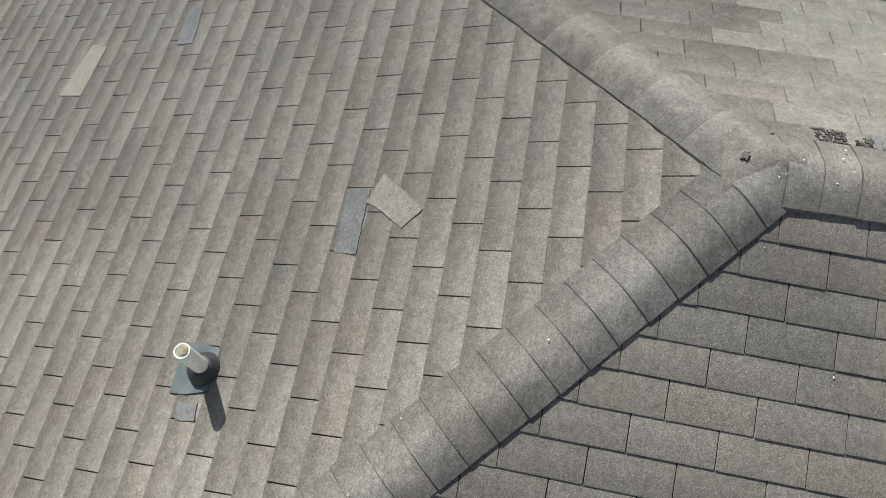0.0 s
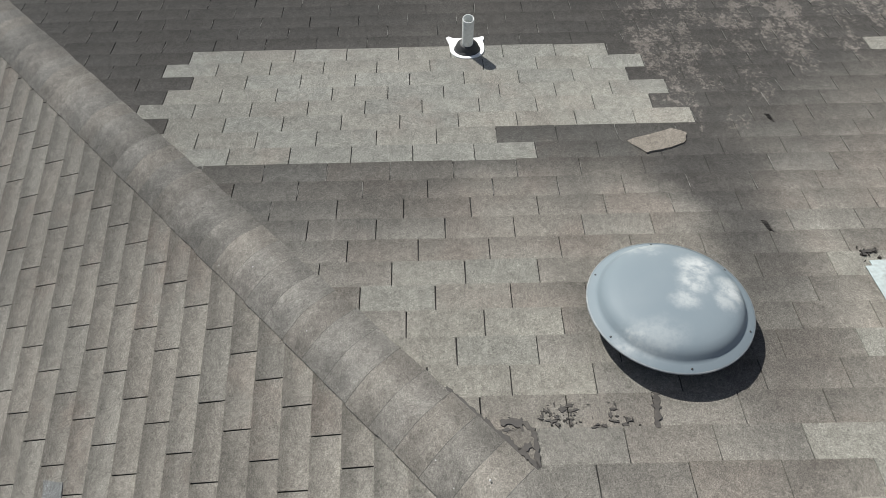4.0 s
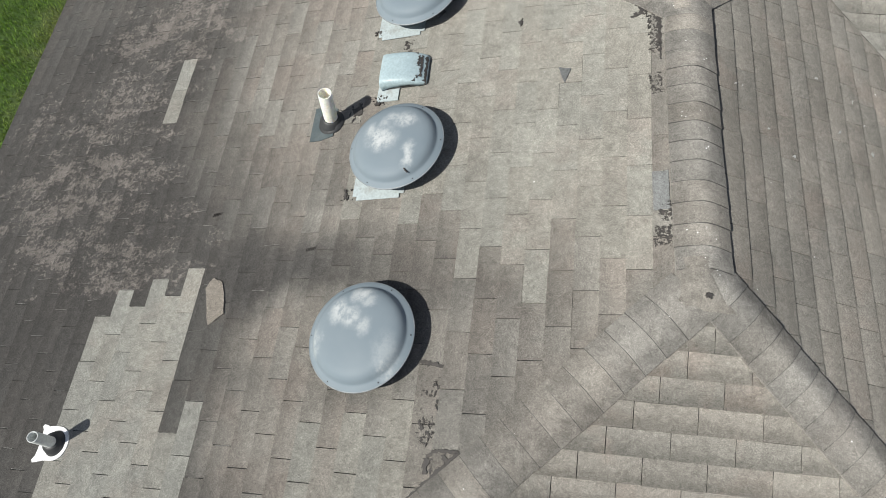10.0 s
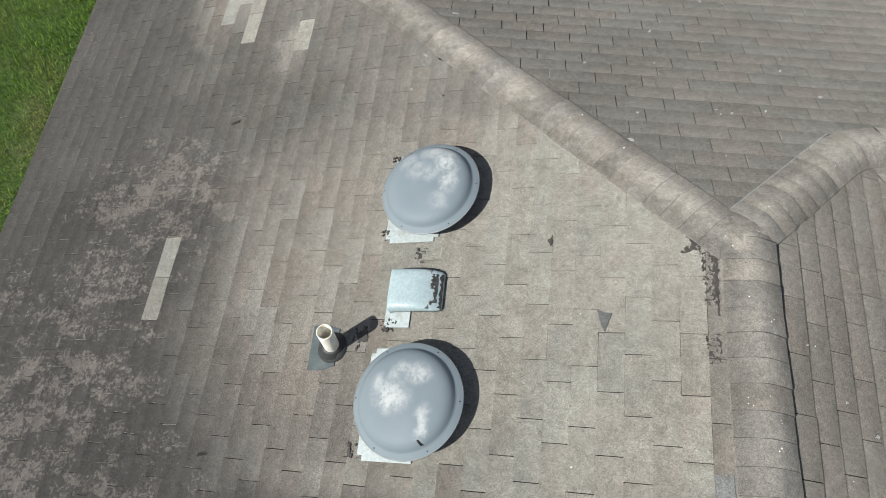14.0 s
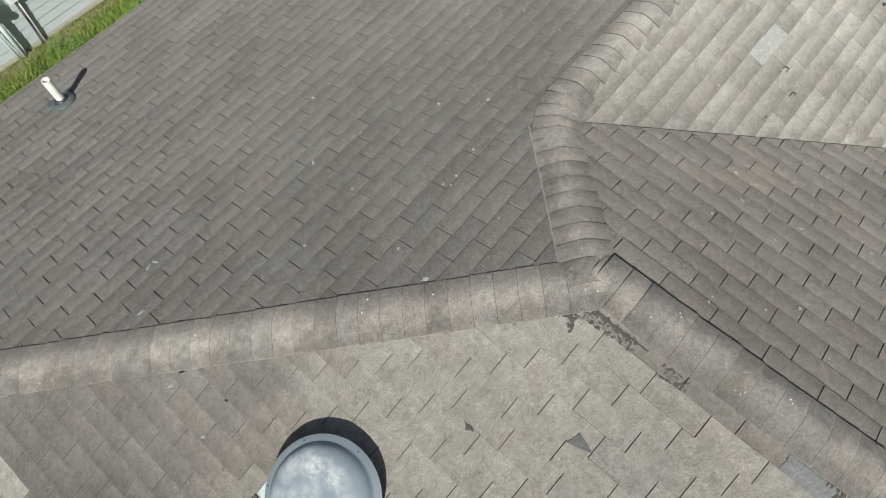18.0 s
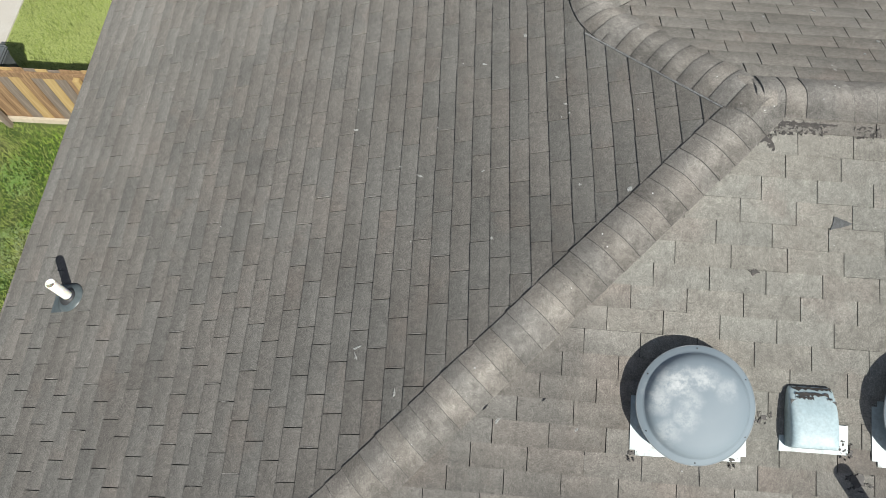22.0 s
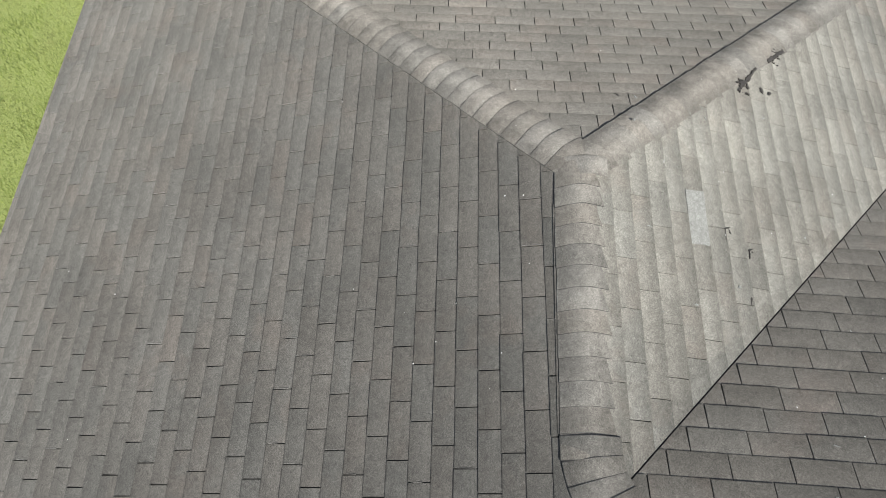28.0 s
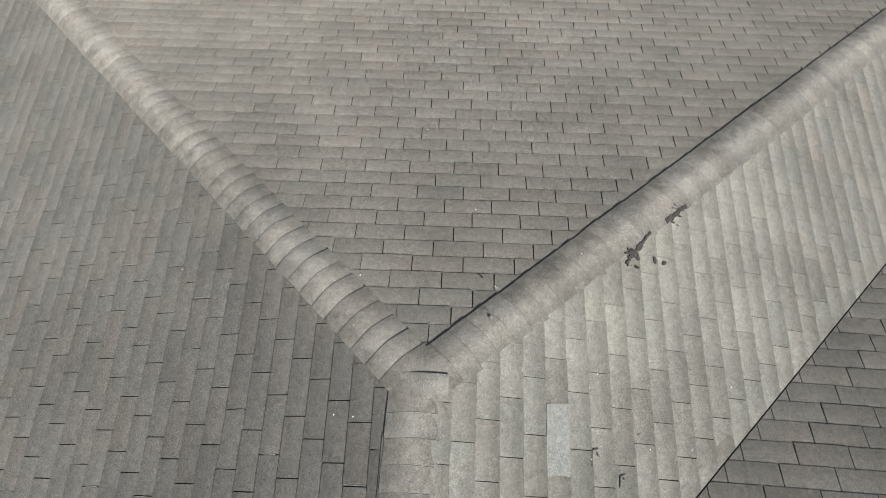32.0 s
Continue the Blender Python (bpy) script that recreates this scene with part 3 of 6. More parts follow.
class Slope:
    def __init__(self, name, key, down, top, outline, label):
        """down: the plan direction of fall; top: a plan point and its height on the slope's upper line."""
        (x, y), z = top
        self.name, self.label = name, label
        self.O = Vector((x, y, z))
        s = self.rise = RISE[key]
        c = self.c = math.sqrt(1 + s * s)
        self.V = Vector((down[0], down[1], -s)) / c
        self.N = Vector((s * down[0], s * down[1], 1)) / c
        self.U = self.V.cross(self.N)
        self.M = Matrix((self.U, self.V, self.N)).transposed().to_4x4()
        self.M.translation = self.O
        self.parts = [under_caps(piece, [self.uv(q) for q in piece]) for piece in outline]

    def uv(self, q):
        d = Vector((q[0], q[1], self.height(q))) - self.O
        return (d.dot(self.U), d.dot(self.V))

    def height(self, q):
        return self.O.z - self.rise * ((q[0] - self.O.x) * self.V.x + (q[1] - self.O.y) * self.V.y) * self.c

    def at(self, x, y, lift=0.0):
        """The place above a plan point, lifted off the slope along its normal."""
        return Vector((x, y, self.height((x, y)))) + self.N * lift

    def spot(self, x, y, lift=0.0, turn=0.0):
        """On the slope: local x along the eave, y down the slope, z out of it."""
        m = self.M.copy()
        m.translation = self.at(x, y, lift)
        return m @ pose(0, 0, 0, 0, 0, turn)


slope_a = Slope("roof_slope_1", "A", (-1, 0), (P1, ZR), [[P1, P2, (-WA, YD), (-WA, -WC)]], "weathered asphalt-shingle slope with pale repaired patches and dark algae")
slope_b = Slope("roof_slope_2", "B", (1, 0), (P1, ZR), [[P1, (WB, -WC), B_E, P3, P2]], "grey-brown asphalt-shingle slope running into a valley")
slope_c = Slope("roof_slope_3", "C", (0, -1), (P1, ZR), [[P1, (-WA, -WC), (WB, -WC)]], "brown-grey asphalt-shingle hip end with patched tabs")
slope_d = Slope("roof_slope_4", "D", (0, 1), (P2, ZR), [[P2, P3, (X3, YD), (-WA, YD)], [P3, P4, (XF, YD), (X3, YD)]], "large charcoal-grey asphalt-shingle slope")
slope_e = Slope("roof_slope_5", "E", (0, -1), (P3, ZR2 + LIFT_E), [[P3, P4, E_C, VALLEY]], "pale asphalt-shingle slope of the wing")
slope_f = Slope("roof_slope_6", "F", (1, 0), (P4, ZR2), [[P4, (XF, YD), F_S]], "grey asphalt-shingle hip end of the wing")
SLOPES = {"A": slope_a, "B": slope_b, "C": slope_c, "D": slope_d, "E": slope_e, "F": slope_f}


# courses of each slope, in runs: first course, its upper edge down the slope, course height, tab width, a joint in it (plan x or y), step of the joints per course
COURSES = {
    "A": ((-9, -1.2293, 0.1335, 0.3135, -0.972, 0.125), (3, 0.3727, 0.13525, 0.3135, 0.480, 0.125), (7, 0.9137, 0.1335, 0.3135, 1.087, 0.1215)),
    "B": ((0, 0.0222, 0.1347, 0.301, -0.0942, -0.120),),
    "C": ((0, -0.0625, 0.1323, 0.312, 0.0008, -0.123),),
    "D": ((0, -0.0424, 0.1304, 0.307, 0.1368, 0.1245), (10, 1.2616, 0.1253, 0.3105, 1.0481, 0.117)),
    "E": ((0, 0.0549, 0.1296, 0.297, 0.8089, 0.1225),),
    "F": ((0, -0.0091, 0.1248, 0.2985, 2.6498, -0.116),),
}
SKEW = {"A": -0.018, "B": -0.0208, "C": 0.0, "D": 0.024, "E": 0.0156, "F": 0.0199}      # by how much the courses run out of true


def course_at(key, n):
    """The upper and lower edge of a course, its tab width and one of its joints."""
    runs = COURSES[key]
    i = max([j for j, q in enumerate(runs) if n >= q[0]] or [0])
    first, v, height, tab, joint, step = runs[i]
    return v + (n - first) * height, v + (n - first + 1) * height, tab, joint + (n - first) * step


def pale_patch(x, y):
    """Where tabs of the old slope were replaced, by plan place."""
    if -3.66 < x < -2.86 and -2.7 < y < (-0.02 if x < -3.36 else 0.10 if x < -3.0 else 0.17):
        return True
    if -2.87 < x < -2.62 and -2.6 < y < -0.82:
        return True
    if -3.63 < x < -3.49 and 1.3 < y < 1.92:
        return True
    if -3.50 < x < -3.33 and 3.82 < y < 4.80 or -3.68 < x < -3.46 and 4.12 < y < 4.62:
        return True
    if -4.45 < x < -4.13 and 5.0 < y < 5.62 or -4.53 < x < -4.42 and 4.93 < y < 5.2:
        return True
    return -3.0 < x < -2.85 and 3.56 < y < 4.07


WASHED = [(-0.2, 2.02), (-0.22, 0.28), (-0.34, 0.18), (-0.52, 0.32), (-0.60, 0.52), (-0.72, 0.47), (-0.76, 0.14), (-0.93, 0.14), (-1.12, 0.27), (-1.26, 0.48), (-1.6, 0.55), (-1.98, 0.7), (-2.02, 1.02), (-1.9, 1.43), (-1.98, 2.37), (-1.45, 2.42), (-1.15, 2.62), (-0.85, 2.6)]


def within(x, y, ring):
    """Whether a plan place lies inside a ring of corners."""
    odd = False
    for (x0, y0), (x1, y1) in zip(ring, ring[1:] + ring[:1]):
        if (y0 > y) != (y1 > y) and x < x0 + (y - y0) / (y1 - y0) * (x1 - x0):
            odd = not odd
    return odd


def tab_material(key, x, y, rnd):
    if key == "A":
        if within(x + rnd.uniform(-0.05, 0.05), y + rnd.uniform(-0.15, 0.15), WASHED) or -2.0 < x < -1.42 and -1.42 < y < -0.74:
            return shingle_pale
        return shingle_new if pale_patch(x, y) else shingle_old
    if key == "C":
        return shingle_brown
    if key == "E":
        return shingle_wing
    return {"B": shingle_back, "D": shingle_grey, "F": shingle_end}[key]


SLOTS = {"A": 0.0052, "B": 0.0055, "C": 0.0055, "D": 0.0068, "E": 0.0048, "F": 0.0060}     # keyways between tabs


def valley_cut(x):
    """Plan y of the edge along which the back slope is cut at the valley."""
    return 3.505 - 1.0028 * x


DUSTY = {shingle_old: 0.75, shingle_grey: 0.3}        # share of keyways filled with pale dust


def slab(poly, v0, v1, lift, th):
    """A tab: its upper face rises towards the lower edge, its rim goes down to the deck."""
    top = [(u, v, 0.0012 + lift + (th - 0.0012) * (v - v0) / (v1 - v0)) for u, v in poly]
    n = len(poly)
    verts = top + [(u, v, -0.004) for u, v in poly]
    faces = [tuple(range(n))] + [(i, i + n, (i + 1) % n + n, (i + 1) % n) for i in range(n)]
    us = [q[0] for q in poly]
    wide = max(max(us) - min(us), 1e-3)
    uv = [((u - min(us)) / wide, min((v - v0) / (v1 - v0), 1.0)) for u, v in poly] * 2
    return verts, faces, uv


def shingle_slope(key, centre, count=300):
    """Lays the tabs of a slope: those round the centre as pieces, the rest joined."""
    sl = SLOPES[key]
    rnd = random.Random("tabs" + key)
    SLOT = SLOTS[key]
    axis = 0 if abs(sl.U.x) > 0.5 else 1
    sign = sl.U[axis]
    allv = [v for piece in sl.parts for _, v in piece]
    allu = [u for piece in sl.parts for u, _ in piece]
    vmax = max(allv)
    # deck under the tabs, its black standing in for shade in the keyways
    deck = new(sl.name, None)
    bm = bmesh.new()
    for piece in sl.parts:
        q = piece if area_of(piece) > 0 else piece[::-1]
        top = [bm.verts.new((u, v, -0.0035)) for u, v in q]
        low = [bm.verts.new((u, v, -0.045)) for u, v in q]
        bm.faces.new(top)
        bm.faces.new(low[::-1])
        for i in range(len(q)):
            k = (i + 1) % len(q)
            bm.faces.new([top[i], low[i], low[k], top[k]])
    bmesh.ops.recalc_face_normals(bm, faces=bm.faces)
    me = mesh_of("deck", bm, felt)
    bpy.data.objects.remove(deck)
    deck = new(sl.name, me)
    deck.matrix_basis = sl.M
    tagged(deck, sl.label, "roof slope", kind="structure")
    areas = sl.parts
    if key == "E":                 # runs on into the valley, where its courses are cut on the other slope
        areas = [under_caps([P3, VALLEY], [sl.uv(P3), sl.uv(VALLEY)], -0.002, sl.parts[0])]
    if key == "B":                 # cut along the valley, over the wing's courses
        a, b = Vector(sl.uv((1.0, valley_cut(1.0)))), Vector(sl.uv((5.0, valley_cut(5.0))))
        d = (b - a).normalized()
        m = Vector((-d.y, d.x))
        m = m if m.dot(Vector(sl.uv(P1)) - a) > 0 else -m
        areas = [clip(piece, [tuple(v) for v in (a - d * 9, b + d * 9, b + d * 9 + m * 20, a - d * 9 + m * 20)]) for piece in sl.parts]
    tabs, dust = [], []
    n = -12
    skew = SKEW[key]
    while course_at(key, n)[1] + max(skew * min(allu), skew * max(allu)) < 0.005:
        n += 1
    while course_at(key, n)[0] + min(skew * min(allu), skew * max(allu)) < vmax:
        v0, v1, tab, joint = course_at(key, n)
        u_joint = (joint - sl.O[axis]) * sign + rnd.uniform(-0.005, 0.005)
        j = math.floor((min(allu) - u_joint) / tab) - 1
        while True:
            u0 = u_joint + j * tab
            if u0 > max(allu):
                break
            j += 1
            a, b = u0 + SLOT / 2, u0 + tab - SLOT / 2
            dv = rnd.uniform(-0.0022, 0.0022)
            s0, s1 = skew * (a + b) / 2, skew * (b - a) / 2
            rect = [(a, max(v0 + s0 - s1, 0)), (b, max(v0 + s0 + s1, 0)), (b, v1 + s0 + s1 + dv), (a, v1 + s0 - s1 + dv)]
            if rect[2][1] < 0.004 or rect[3][1] < 0.004:
                continue
            lift, th = 0.0, rnd.uniform(0.0048, 0.0078)
            cuts = [clip(rect, piece) for piece in areas]
            cuts = [c for c in cuts if len(c) > 2 and abs(area_of(c)) > 1e-4]
            if not cuts:
                continue
            whole = sum(abs(area_of(c)) for c in cuts) > abs(area_of(rect)) - 1e-7
            um, vm = (a + b) / 2, (v0 + v1) / 2 + s0
            pl = sl.M @ Vector((um, vm, 0))
            mat = tab_material(key, pl.x, pl.y, rnd)
            for c in ([rect] if whole else cuts):
                tabs.append((math.hypot(pl.x - centre[0], pl.y - centre[1]), c, v0 + s0, v1 + s0, lift, th, mat, whole, (a, b - a), rnd.uniform(-0.35, 0.35)))
            if mat in DUSTY and whole and rnd.random() < DUSTY[mat] and (key != "A" or pl.x < -2.3 + rnd.uniform(-0.5, 0.4)):
                e, f, lean = a - SLOT * rnd.uniform(0.0, 0.5), rnd.uniform(0.0, 0.35), rnd.uniform(-0.0015, 0.0015)
                dust.append([(e + lean * i, v0 + s0 + (v1 - v0) * (f + (rnd.uniform(0.75, 1.0) - f) * i / 4), rnd.uniform(0.0006, 0.0019)) for i in range(5)])
        n += 1
    if dust:
        verts, faces = [], []
        for line in dust:
            k = len(verts)
            for u, v, w in line:
                verts += [(u - w, v, 0.0066), (u + w, v, 0.0066)]
            faces += [(k + 2 * i, k + 2 * i + 1, k + 2 * i + 3, k + 2 * i + 2) for i in range(4)]
        tagged(raw("keyway_dust", verts, faces, [shingle_dust], deck, uv=[(0.5, 0.4)] * len(verts)), kind="stuff")
    tabs.sort(key=lambda q: q[0])
    shared = {}
    for _, c, v0, v1, lift, th, mat, whole, a, turn in tabs[:count]:
        if whole:
            if mat.name not in shared:
                vs, fs, uv = slab([(0, 0), (0.3, 0), (0.3, 0.13), (0, 0.13)], 0, 0.13, 0, 0.0062)
                me = bpy.data.meshes.new("shingle")
                me.from_pydata(vs, [], fs)
                me.materials.append(mat)
                lay_uv(me, uv)
                shared[mat.name] = me
            ob = new("shingle", shared[mat.name])
            ob.matrix_basis = Matrix.Translation((a[0], c[0][1], 0)) @ pose(0, 0, 0, 0, 0, turn * 0.6 + math.degrees(skew)) @ Matrix.Diagonal((a[1] / 0.3, (c[3][1] - c[0][1]) / 0.13, th / 0.0062, 1))
            ob.parent = deck
        else:
            vs, fs, uv = slab(c if area_of(c) > 0 else c[::-1], v0, v1, lift, th)
            raw("shingle", vs, fs, [mat], deck, uv=uv)
    mats = list(dict.fromkeys(q[6] for q in tabs[count:]))
    verts, faces, index, uvs = [], [], [], []
    for _, c, v0, v1, lift, th, mat, whole, a, turn in tabs[count:]:
        vs, fs, uv = slab(c if area_of(c) > 0 else c[::-1], v0, v1, lift, th)
        k = len(verts)
        verts += vs
        uvs += uv
        faces += [tuple(i + k for i in f) for f in fs]
        index += [mats.index(mat)] * len(fs)
    if verts:
        tagged(raw("shingle_field", verts, faces, mats, deck, index, uv=uvs), kind="stuff")
    return deck


# ---- hip and ridge caps ----
CAP = 0.127


def cap_mesh(m, half, name="cap_shingle"):
    """One folded cap shingle: local y along the line (down), x across, z up; it thickens to its lower edge."""
    cols = [-1, -0.88, -0.74, -0.6, -0.47, -0.35, -0.23, -0.11, 0, 0.11, 0.23, 0.35, 0.47, 0.6, 0.74, 0.88, 1]
    r, k = 0.034, len(cols)
    flush = math.sqrt(half * half + r * r) - half

    def z(d, lift):
        return -m * (math.sqrt(d * d + r * r) - flush) + 0.017 * (1 - (d / half) ** 2) + lift

    verts, faces, uv = [], [], []
    rows = ((-0.04, 0.0110, 0.992), (0.05, 0.0136, 0.996), (CAP - 0.0026, 0.0160, 1.0), (CAP, 0.0148, 1.0), (CAP, 0.0095, 1.0))
    for y, lift, wide in rows:
        for c in cols:
            verts.append((c * half * wide, y + 0.003 * c * c, z(c * half, lift)))
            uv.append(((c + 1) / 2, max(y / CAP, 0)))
    for j in range(4):
        for i in range(k - 1):
            a = j * k + i
            faces.append((a, a + k, a + k + 1, a + 1))
    for side in (0, k - 1):
        base = len(verts)
        for j in range(4):
            x, y, h = verts[j * k + side]
            verts.append((x, y, h - 0.022))
            uv.append((uv[side][0], 0.9))
        for j in range(3):
            q = (j * k + side, (j + 1) * k + side, base + j + 1, base + j)
            faces.append(q if side else q[::-1])
    me = bpy.data.meshes.new(name)
    me.from_pydata(verts, [], faces)
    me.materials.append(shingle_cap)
    me.materials.append(bare_asphalt_shade)
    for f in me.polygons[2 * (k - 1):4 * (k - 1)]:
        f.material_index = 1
    lay_uv(me, uv)
    me.shade_smooth()
    me.set_sharp_from_angle(angle=radians(35))
    return me


def cap_line(name, top, bottom, z0, z1, m, half, label, start=0.0, seed=1, roll=0.0, aside=0.0, step=CAP):
    """Caps laid from the bottom of a hip or ridge to its top; m: fall across the line."""
    rnd = random.Random(seed)
    a, b = Vector((*top, z0)), Vector((*bottom, z1))
    d = (b - a).normalized()
    x = d.cross(Vector((0, 0, 1))).normalized()
    n = x.cross(d)
    rot = Matrix((x, d, n)).transposed().to_4x4()
    root = new(name)
    rot.translation = a + x * aside
    root.matrix_basis = rot @ pose(0, 0, 0, 0, roll, 0)
    tagged(root, label, "ridge cap", kind="structure")
    me = cap_mesh(m, half)
    length = (b - a).length
    k = start
    while k < length - 0.02:
        ob = new("cap_shingle", me)
        ob.parent = root
        ob.matrix_basis = Matrix.Translation((rnd.uniform(-0.002, 0.002), k, rnd.uniform(-0.0006, 0.001))) @ pose(0, 0, 0, 0, 0, rnd.uniform(-0.6, 0.6)) @ Matrix.Diagonal((rnd.uniform(0.988, 1.012), step / CAP, 1, 1))
        k += step * rnd.uniform(0.985, 1.015)
    return root


# fall across a hip, taken square to it along its own normal
def across(run, n1):
    """Fall per metre square to the line on a slope of normal n1."""
    d = Vector(run).normalized()
    x = d.cross(Vector((0, 0, 1))).normalized()
    n = x.cross(d)
    return abs(n1.dot(x) / n1.dot(n))


M_HIP = across((1, 1, -S), slope_d.N)

HALF = 0.148


# ---- things on the roof ----
def attic_dome(x, y, label, paint, plate=(0.315, 0.315), drip=False):
    """A round attic fan: square flashing, dark neck, flanged dome on six screws."""
    root = new("attic_fan_dome")
    root.matrix_basis = slope_a.spot(x, y, 0.0, 0)
    tagged(root, label, "roof vent", "attic fan domes on the slope")
    bm = bmesh.new()
    box(bm, -plate[0], plate[1], -0.05, 0.16 + plate[0] * 0.45, 0.009, 0.0125)
    es = [e for e in bm.edges if abs(e.verts[0].co.z - e.verts[1].co.z) > 0.002]
    bmesh.ops.bevel(bm, geom=es, offset=0.03, segments=4, affect="EDGES")
    part("flashing", bm, plate_paint, root, "pale sheet-metal flashing with tar-smeared corners")
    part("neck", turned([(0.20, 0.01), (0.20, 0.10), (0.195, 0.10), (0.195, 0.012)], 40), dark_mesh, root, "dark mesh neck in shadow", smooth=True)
    prof = [(0.0, 0.2120), (0.05, 0.2114), (0.10, 0.2088), (0.15, 0.2040), (0.20, 0.1962), (0.235, 0.1860), (0.257, 0.1730), (0.269, 0.1580), (0.276, 0.1440), (0.281, 0.1365), (0.289, 0.1325),
            (0.312, 0.1205), (0.315, 0.1185), (0.316, 0.1150), (0.313, 0.1130), (0.275, 0.1290), (0.25, 0.1500), (0.20, 0.1830), (0.0, 0.2020)]
    part("dome_lid", turned(prof, 72), paint, root, smooth=True)
    part("rim", turned([(0.3135, 0.1212), (0.3172, 0.1197), (0.3186, 0.1160), (0.3172, 0.1122), (0.3135, 0.1125), (0.3150, 0.1160), (0.3135, 0.1212)], 72), dome_edge, root, "rolled rim edge", smooth=True)
    for i in range(6):
        q = math.radians(60 * i + 30)
        bm = turned([(0.0, 0.003), (0.003, 0.0027), (0.0042, 0.0015), (0.0044, 0.0)], 10)
        part("screw", bm, rubber, root, m=Matrix.Translation((0.300 * math.cos(q), 0.300 * math.sin(q), 0.1262)), smooth=True)
    for i in range(4):
        q = math.radians(90 * i + 45)
        bm = bmesh.new()
        box(bm, -0.01, 0.01, -0.035, 0.035, 0, 0.108)
        part("bracket", bm, dark_mesh, root, m=Matrix.Translation((0.228 * math.cos(q), 0.228 * math.sin(q), 0.012)) @ pose(0, 0, 0, 0, 0, 90 * i + 45))
    if drip:
        part("tar_drip", tube([(-0.214, -0.106, 0.176), (-0.221, -0.112, 0.185), (-0.229, -0.117, 0.181), (-0.240, -0.130, 0.166)], 0.0045, 8), tar, root, "small black drip of tar", smooth=True)
    return root


def vent_pipe(sl, x, y, height, radius, flash, label, skirt=None, size=(0.11, 0.05, 0.14), turn=0.0, paint=None, flare=0.075):
    """A plumbing vent: upright hollow pipe through a rubber collar on a flashing."""
    root = new("vent_pipe")
    root.matrix_basis = sl.spot(x, y, 0.0, turn)
    tagged(root, label, "vent pipe", "plumbing vents on the roof")
    bm = bmesh.new()
    if isinstance(size[0], float):
        hx, up, low = size
        ring = [(-hx * 0.8, -up), (hx * 0.8, -up), (hx, low * 0.4), (hx * 0.97, low), (-hx, low * 0.98), (-hx, low * 0.4)]
    else:
        ring = size
    vs = [bm.verts.new((x, y, 0.0108)) for x, y in ring]
    low_vs = [bm.verts.new((x, y, 0.004)) for x, y in ring]
    bm.faces.new(vs)
    for i in range(len(ring)):
        k = (i + 1) % len(ring)
        bm.faces.new([vs[i], vs[k], low_vs[k], low_vs[i]])
    bmesh.ops.recalc_face_normals(bm, faces=bm.faces)
    part("flashing", bm, flash, root)
    r = radius
    part("collar_base", turned([(r + flare, 0.010), (r + flare - 0.005, 0.018), (r + flare * 0.6, 0.030), (r + flare * 0.47, 0.034), (r * 0.9, 0.034)], 36), skirt or flash, root, smooth=True)
    up = (sl.M.to_3x3().inverted() @ Vector((0, 0, 1))).normalized()
    lean = Vector((0, 0, 1)).rotation_difference(Matrix.Rotation(-radians(turn), 3, "Z") @ up).to_matrix().to_4x4()
    part("rubber_collar", turned([(r + min(flare, 0.04), 0.012), (r + min(flare, 0.04) - 0.006, 0.036), (r + 0.018, 0.048), (r + 0.014, 0.066), (r + 0.003, 0.070), (r * 0.95, 0.07)], 32), rubber, root, m=lean, smooth=True)
    part("pipe", turned([(r, -0.02), (r, height - 0.003), (r - 0.0015, height), (r - 0.0055, height), (r - 0.007, height - 0.003), (r - 0.007, height - 0.25), (0, height - 0.25)], 32), paint or pvc, root, m=lean, smooth=True)
    return root


